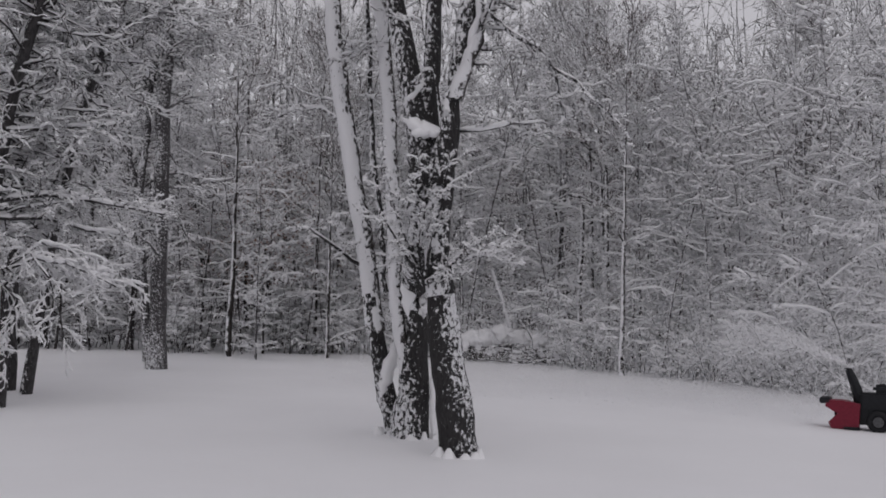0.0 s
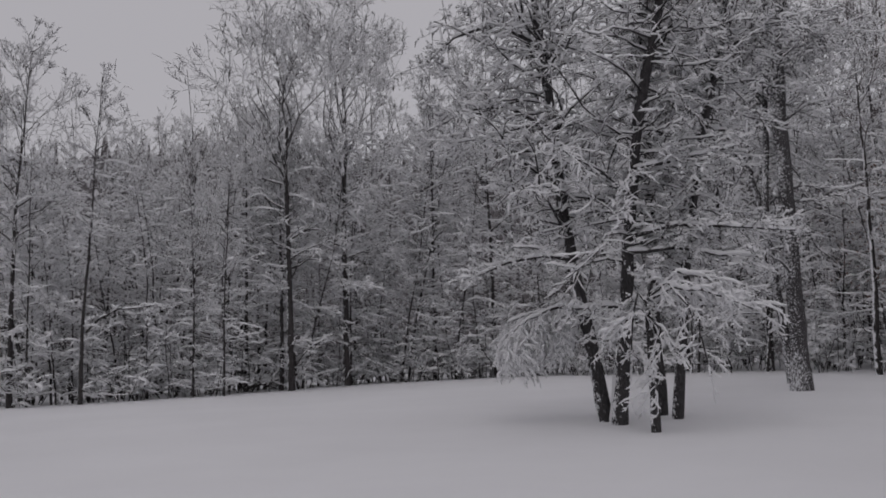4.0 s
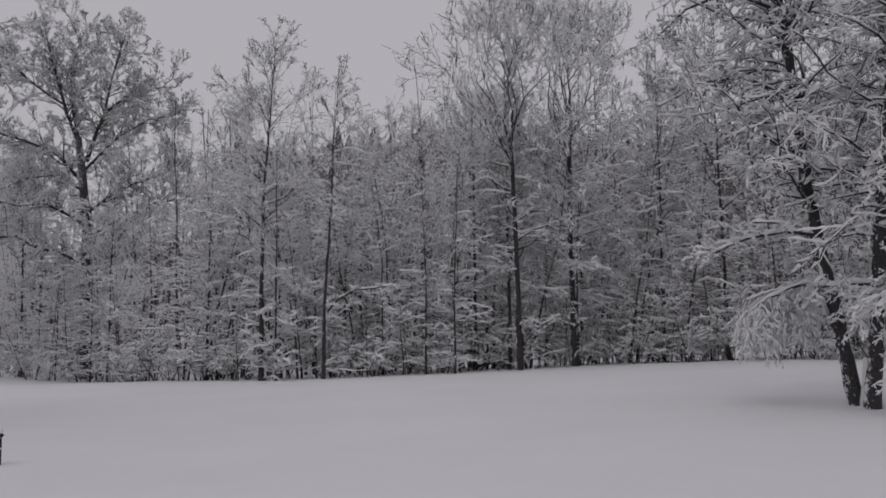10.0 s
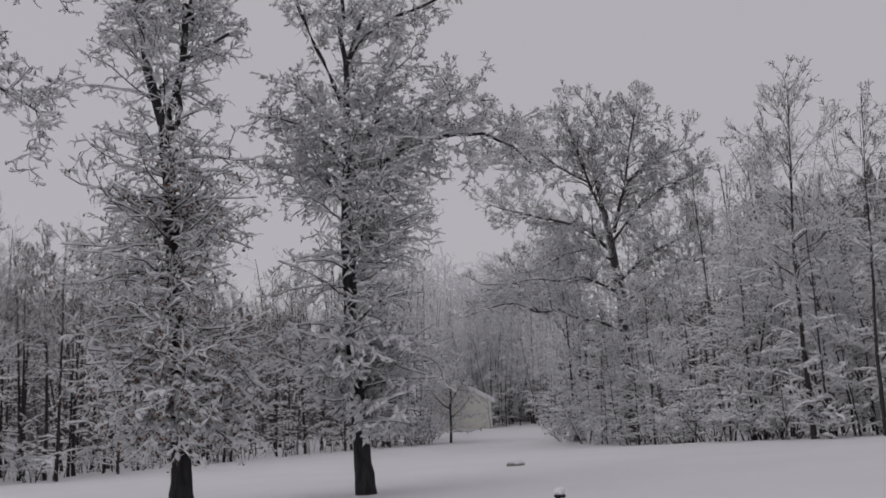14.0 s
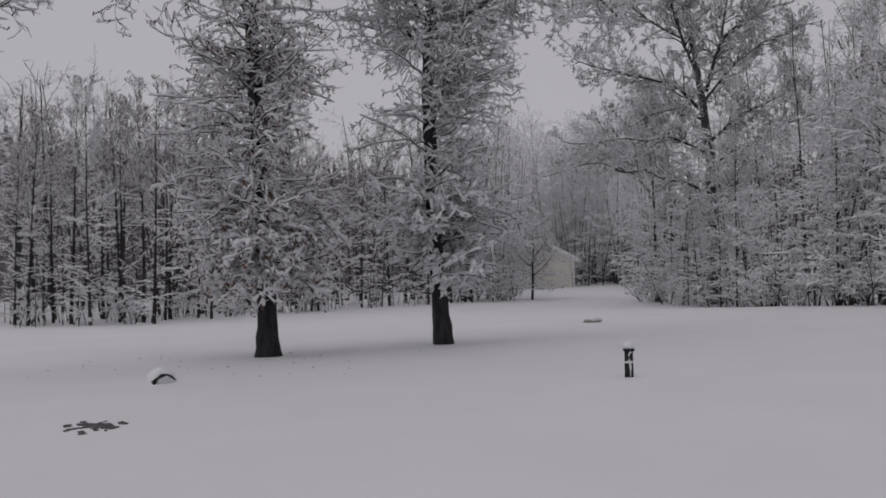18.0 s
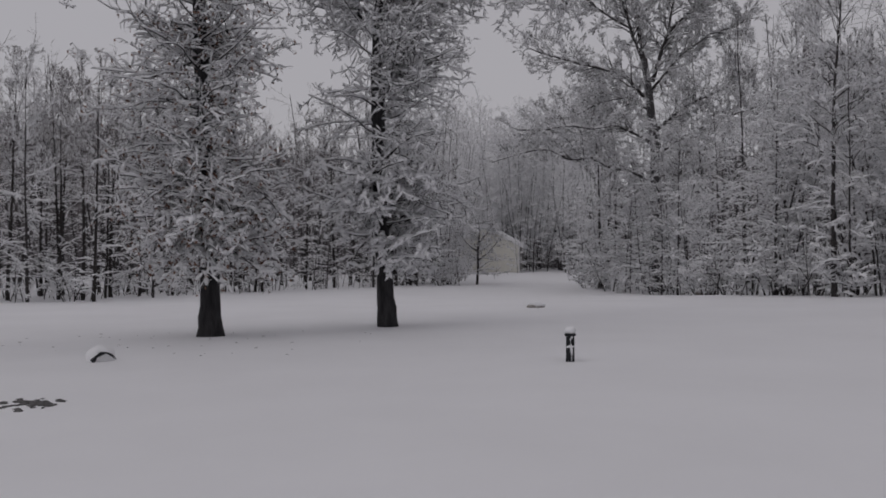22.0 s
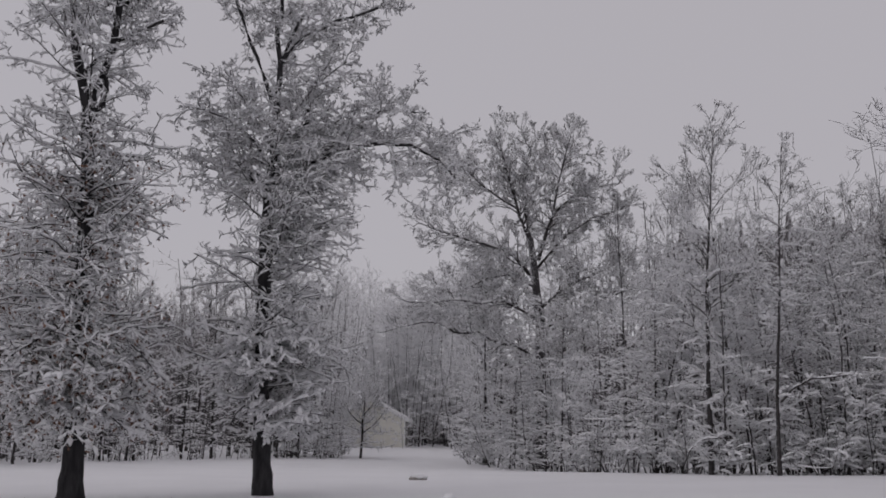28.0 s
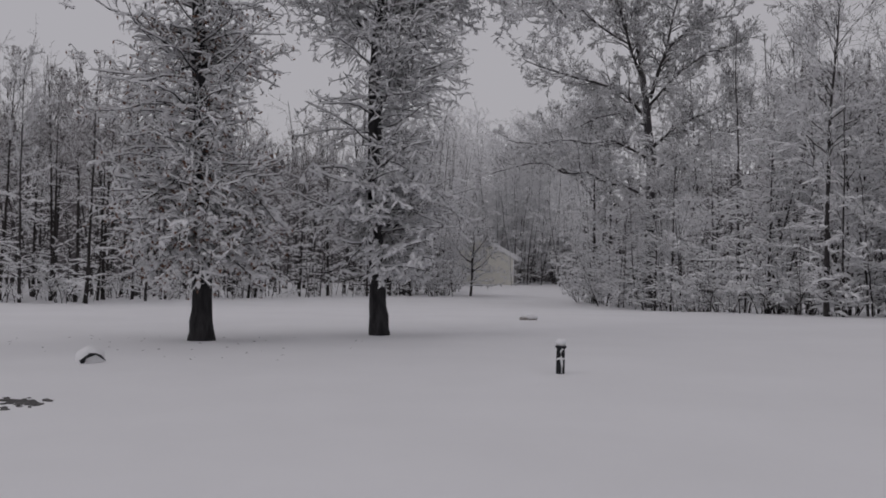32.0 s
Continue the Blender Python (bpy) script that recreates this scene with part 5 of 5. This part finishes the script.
def shed():
    root = thing("shed", 79.0, 131.0, "cream-walled outbuilding with a snow-covered roof", "building", turn=-6)
    eave, ridge, half, deep = 3.5, 5.9, 4.6, 9.0

    def half_at(z):
        return half if z < eave else half * (ridge - z) / (ridge - eave)

    part("front_wall", bm_profile([(-half, 0), (half, 0), (half, eave), (0, ridge), (-half, eave)], 0.2, 0.02), CREAM, root)
    back = part("back_wall", bm_profile([(-half, 0), (half, 0), (half, eave), (0, ridge), (-half, eave)], 0.2, 0.02), SHADE, root)
    back.matrix_basis = Matrix.Translation((0, deep, 0))
    for s in (-1, 1):
        part("side_wall", bm_box(0.2, deep - 0.3, eave, (s * (half - 0.11), deep / 2, eave / 2), 0.02), SHADE, root, "grey side wall")
        part("corner_trim", bm_box(0.14, 0.06, eave, (s * (half - 0.06), -0.13, eave / 2), 0.01), TRIMW, root)
        slope = [(s * (half + 0.4), eave - 0.3), (0, ridge + 0.05), (0, ridge + 0.25), (s * (half + 0.4), eave - 0.08)]
        roof = part("roof", bm_profile(slope, deep + 0.7, 0.02), TRIMW, root)
        roof.matrix_basis = Matrix.Translation((0, deep / 2, 0))
        cover = part("roof_snow", bm_profile([(x * 1.03, z + 0.06) for x, z in slope[:2]] + [(x * 1.01, z + 0.4) for x, z in slope[2:]], deep + 0.8, 0.05), SNOW, root, "thick layer of snow")
        cover.matrix_basis = Matrix.Translation((0, deep / 2, 0))
    for i in range(27):
        z = 0.25 + i * 0.21
        part("siding_board", bm_box(2 * half_at(z + 0.1) - 0.1, 0.03, 0.2, (0, -0.112, z), 0.006), CREAM, root)


def snow_blower():
    root = thing("snow_blower", -25.2, 18.0, "red and black walk-behind snow blower cutting into the snow", "snow blower")
    root.matrix_basis = root.matrix_basis @ Matrix.Scale(0.87, 4)
    housing = part("auger_housing", bm_profile([(-0.82, 0.02), (-0.33, 0.0), (-0.29, 0.50), (-0.62, 0.56), (-0.90, 0.56), (-0.93, 0.44), (-0.80, 0.36), (-0.70, 0.31), (-0.78, 0.23), (-0.88, 0.13)], 0.62), RED, root, "red sheet-metal housing")
    part("snow_lip", bm_box(0.2, 0.62, 0.12, (-0.93, 0, 0.55), 0.02), BLACK, housing, "black front lip")
    part("auger_blade", bm_tube([(-0.66 + 0.1 * math.cos(a * 0.9), -0.28 + a * 0.028, 0.26 + 0.14 * math.sin(a * 0.9)) for a in range(21)], 0.018, 6), BLACK, housing)
    part("skid_shoe", bm_box(0.3, 0.02, 0.06, (-0.45, -0.325, 0.03), 0.008), BLACK, housing)
    chute = part("chute", bm_tube([(-0.30, 0, 0.50), (-0.34, 0, 0.68), (-0.40, 0, 0.88), (-0.46, 0, 1.04), (-0.51, 0, 1.16)], [0.12, 0.11, 0.095, 0.085, 0.065], 10), BLACK, root, "tall black discharge chute")
    part("deflector", bm_box(0.12, 0.16, 0.03, (-0.53, 0, 1.17), 0.01), BLACK, chute)
    part("engine", bm_box(0.72, 0.42, 0.36, (0.06, 0, 0.54), 0.04), BLACK, root)
    part("engine_cover", bm_box(0.42, 0.34, 0.16, (0.14, 0, 0.8), 0.05), BLACK, root)
    part("fuel_cap", bm_tube([(0.1, -0.05, 0.85), (0.1, -0.05, 0.9)], 0.045, 10), BLACK, root)
    part("chassis", bm_box(0.72, 0.36, 0.34, (0.03, 0, 0.27), 0.02), BLACK, root)
    for side in (-0.3, 0.3):
        wheel = part("wheel", bm_tube([(0.02, side - 0.06, 0.17), (0.02, side + 0.06, 0.17)], 0.1, 16), STEEL, root, "steel rim")
        bm = bmesh.new()
        n, k = 24, 8
        ring = [[bm.verts.new((0.02 + (0.155 + 0.055 * math.cos(b)) * math.cos(a), side + 0.065 * math.sin(b), 0.17 + (0.155 + 0.055 * math.cos(b)) * math.sin(a))) for b in (2 * math.pi * j / k for j in range(k))] for a in (2 * math.pi * i / n for i in range(n))]
        for i in range(n):
            for j in range(k):
                bm.faces.new((ring[i][j], ring[(i + 1) % n][j], ring[(i + 1) % n][(j + 1) % k], ring[i][(j + 1) % k]))
        part("tyre", bm, RUBBER, wheel, "black knobbly tyre", True)
    for side in (-0.24, 0.24):
        part("handlebar", bm_tube([(0.4, side, 0.45), (0.75, side, 0.8), (1.0, side, 0.98), (1.18, side, 1.0)], 0.016, 8), BLACK, root)
    part("control_panel", bm_box(0.1, 0.5, 0.16, (0.85, 0, 0.9), 0.02), BLACK, root)


def snow_plume():
    """The snow thrown by the blower, a loose arc of flakes."""
    g = random.Random(21)
    across, deep = frame_of(-25.2)
    base = spot(-25.2, 18.0)
    verts, faces = [], []
    for i in range(135000):
        f = g.random() ** 0.75
        x = -0.4 - 2.3 * f
        z = 1.03 + 1.5 * f - 0.95 * f * f
        spread = 0.03 + 0.42 * f ** 1.3
        fall = -abs(g.gauss(0, 0.55)) * f ** 1.5 if g.random() < 0.45 else 0
        p = base + across * (x + g.gauss(0, spread * 0.6)) + deep * g.gauss(0.9 * f, spread) + Vector((0, 0, max(0.05, z + g.gauss(0, spread * 0.5) + fall)))
        if i > 9000:
            p = base + across * (1.0 - 13.0 * g.random() ** 1.4) + deep * g.uniform(0.6, 6.0) + Vector((0, 0, 0.05 + abs(g.gauss(0, 2.2))))
        s = g.uniform(0.004, 0.0085) * (1.35 if i > 9000 else 1.0)
        k = len(verts)
        u, v = Vector((g.gauss(0, 1), g.gauss(0, 1), g.gauss(0, 1))).normalized() * s * 1.6, Vector((g.gauss(0, 1), g.gauss(0, 1), g.gauss(0, 1))).normalized() * s * 1.6
        verts += [tuple(p + u), tuple(p + v), tuple(p - u - v)]
        faces += [(k, k + 1, k + 2)]
    tagged(obj("snow_plume", verts, faces, SNOW, None, False), "loose plume of snow thrown from the blower's chute", "snow", kind="stuff")


def brush_pile():
    root = thing("brush_pile", -4.6, 36.8, "snow-covered heap of logs and brush at the wood's edge", "brush pile")
    g = random.Random(14)
    for i in range(13):
        x = -1.9 + 0.31 * i
        h = 1.0 - 0.16 * abs(x) + g.uniform(-0.12, 0.12)
        part("snow_cover", bm_blob((g.uniform(0.3, 0.55), g.uniform(0.45, 0.65), 1), g.uniform(0.2, 0.34), (x, g.uniform(-0.75, -0.3), h), g.uniform(0, 30), 0.3), SNOW, root, "pillow of snow", True)
    for i in range(34):
        x, z = g.uniform(-2.2, 1.8), g.uniform(0.03, 0.55)
        a = g.uniform(-0.5, 0.5)
        ln = g.uniform(0.5, 1.2)
        part("log", bm_tube([(x - ln * math.cos(a), -0.8 + g.gauss(0, 0.15), z - ln * 0.4 * math.sin(a)), (x, -0.85, z + 0.04), (x + ln * math.cos(a), -0.8 + g.gauss(0, 0.2), z + ln * 0.4 * math.sin(a))], g.uniform(0.02, 0.06), 6), BARK, root)


LEAN_AT = (-3.9, 36.9)
STUB_AT = (-8.3, 36.0)
HOOK_AT = (60.6, 36.5)
ARCH_AT = (55.9, 36.0)


def dead_trunks():
    w = Wood(301)
    limb(w, LEAN_AT, ((-0.31, 3.52), (0.09, 2.34), (0.45, 1.06)), 0.085, 0.11)
    finish(w, "dead_trunk", "pale leaning dead trunk dusted with snow", "tree", "", BARK_PLASTERED, BARK_PLASTERED)
    w = Wood(302)
    stem(w, line_of(STUB_AT, ((0.14, 0.16), (0.16, 2.64), (0.23, 4.53), (0.24, 6.01))), (0.11, 0.09, 0.085, 0.08), 8)
    limb(w, STUB_AT, ((-0.2, 6.31), (0.32, 6.18), (0.94, 5.97)), 0.06, 0.05, snow=0.05)
    finish(w, "dead_trunk", "broken dead trunk with a snowy crosspiece on top", "tree", "", BARK, BARK)
    w = Wood(303)
    l, r = limb(w, HOOK_AT, ((-0.3, 0.47), (-0.12, 0.87), (0.16, 1.14), (0.53, 1.31), (0.97, 1.31), (1.31, 0.96)), 0.035, 0.012, -0.4, snow=0.07)
    clothe(w, l, r, 8, MID, 0.6, 0.3, 55)
    finish(w, "bent_sapling", "young tree bent to the ground by its snow", "tree", "", BARK, BARK, TWIG_FAR)
    w = Wood(304)
    l, r = limb(w, ARCH_AT, ((0, 2.46), (0.43, 2.95), (1.04, 3.25), (1.74, 3.34), (2.36, 3.4)), 0.04, 0.014, -0.4, snow=0.05)
    clothe(w, l, r, 8, MID, 0.7, 0.3, 55)
    finish(w, "bent_sapling", "arching branch thick with snow", "tree", "", BARK, BARK, TWIG_FAR)


LOG_AT = (47.6, 39.0)
SNAG_AT = (44.2, 37.4)


def fallen_wood():
    w = Wood(307)
    limb(w, LOG_AT, ((0.29, 0.21), (1.02, 0.39), (1.72, 0.57)), 0.09, 0.07, 0.6, snow=0.06)
    finish(w, "fallen_log", "fallen log under a ridge of snow at the wood's edge", "log", "", BARK, BARK)
    w = Wood(308)
    l, r = limb(w, SNAG_AT, ((-0.04, 1.11), (0.24, 1.42), (0.58, 1.73), (0.96, 1.9)), 0.03, 0.014, -0.3, snow=0.075)
    clothe(w, l, r, 5, MID, 0.5, 0.3, 55)
    finish(w, "bent_sapling", "snow-weighted stem bowed over at the wood's edge", "tree", "", BARK, BARK, TWIG_FAR)


YARD_AT = (79.47, 76.6)


def yard_tree():
    w = Wood(305)
    at = YARD_AT
    pts, rr = stem(w, line_of(at, ((0, -0.05), (0.07, 1.46), (0.05, 2.78), (0.16, 4.11), (0.09, 5))), (0.10, 0.085, 0.075, 0.055, 0.03), 7)
    for pairs in (((0.08, 1.9), (0.93, 2.55), (1.61, 3.42)), ((0.05, 2.56), (-0.82, 3.24), (-1.47, 4.14)), ((0.1, 3.23), (0.74, 4.1), (1.19, 4.76))):
        l, r = limb(w, at, pairs, 0.06, 0.02, snow=0.04)
        clothe(w, l, r, 14, dict(OAK, kids=(6, 4)), 1.7, 0.2, 50)
    clothe(w, pts, rr, 26, dict(OAK, kids=(7, 4)), 2.3, 0.3, 60)
    finish(w, "yard_tree", "small bare tree standing in front of the shed", "tree", "", BARK, BARK, TWIG_FAR)


def beech():
    w = Wood(306)
    grow_tree(w, spot(10.0, 36.5), 7.5, 0.07, 0.15, 24, MID, 2.2, 65)
    root = finish(w, "beech", "young beech still holding brown leaves under the snow", "tree", "", BARK, BARK, TWIG_FAR)
    g = random.Random(31)
    base = spot(10.0, 36.5)
    withered_leaves(root, [base + Vector((g.gauss(0, 1.1), g.gauss(0, 1.1), g.uniform(2.5, 7.0))) for i in range(1300)], 0.06, 12)


def fallen_bits():
    """Bits of bark and twig dropped on the snow under the oaks."""
    g = random.Random(41)
    verts, faces = [], []
    for i in range(45):
        az, d = g.gauss(95, 6), g.gauss(19.5, 1.8)
        p = spot(az, d)
        p.z += drift(p.x, p.y) + 0.006
        a, ln, wd = g.uniform(0, 6.28), g.uniform(0.01, 0.05), g.uniform(0.006, 0.015)
        u, v = Vector((math.cos(a), math.sin(a), 0)), Vector((-math.sin(a), math.cos(a), 0))
        k = len(verts)
        verts += [tuple(p - u * ln), tuple(p + v * wd), tuple(p + u * ln), tuple(p - v * wd), tuple(p + Vector((0, 0, wd)))]
        faces += [(k, k + 1, k + 4), (k + 1, k + 2, k + 4), (k + 2, k + 3, k + 4), (k + 3, k, k + 4)]
    tagged(obj("fallen_bits", verts, faces, SOIL, None, False), "scattered bits of bark and twig on the snow", "debris", kind="stuff")


marker_post()
pipe_mound()
bare_patch()
lying_stone("flat_stone", 76.04, 30.15, (0.25, 0.2, 0.11), "low flat stone with a cushion of snow in the field", 5.0)
lying_stone("boulder", 66.4, 55.5, (0.55, 0.4, 0.2), "grey boulder capped with snow beside the wood", 9.0)
stake(52.4, 37.6, 0.8, 0.02)
stake(43.8, 37.7, 0.85, -0.03)
shed()
snow_blower()
snow_plume()
brush_pile()
dead_trunks()
fallen_wood()
yard_tree()
beech()
fallen_bits()
# heavy low growth beside the shed and behind the blower
for az, d, kind, size in ((81.0, 76, 0, 1.2), (80.3, 112, 0, 1.3), (79.9, 120, 2, 1.0), (80.4, 88, 2, 1.3), (81.6, 73, 2, 1.0), (82.4, 78, 2, 1.1), (80.7, 82, 2, 1.1), (72.4, 66, 0, 1.2), (71.8, 62, 2, 1.2), (73.0, 68, 1, 1.3), (73.2, 74, 2, 1.2), (-21.5, 26.5, 2, 1.1), (-24.5, 25.5, 2, 1.2), (-18.5, 29, 0, 1.1), (-1.4, 37.2, 1, 1.0), (-7.2, 37, 0, 0.8), (-8.2, 36, 1, 0.9)):
    plant(bush_kinds[kind], az, d, az * 2.1, size)
for az, d, kind, size in ((-22.0, 28.5, 1, 0.75), (-25.6, 28.0, 3, 0.9), (-20.5, 28.5, 3, 1.0), (72.3, 66, 1, 0.9), (72.9, 80, 0, 0.9), (70.6, 60, 3, 1.1), (69.9, 58.4, 1, 0.9), (68.3, 57.6, 3, 1.1), (70.9, 60.5, 0, 0.8), (67.2, 55.0, 1, 0.9), (81.3, 80, 3, 1.0), (83, 76, 1, 0.9), (80.6, 92, 0, 0.8), (80.2, 116, 1, 0.8), (77.1, 126, 3, 0.9), (80.6, 118, 0, 0.8), (76.2, 136, 0, 1.2), (75.4, 138, 2, 1.1), (74.3, 130, 2, 1.1), (73.6, 120, 0, 1.1), (77.0, 140, 2, 1.2), (73.4, 100, 0, 1.0)):
    plant(mid_kinds[kind], az, d, az * 2.3, size)
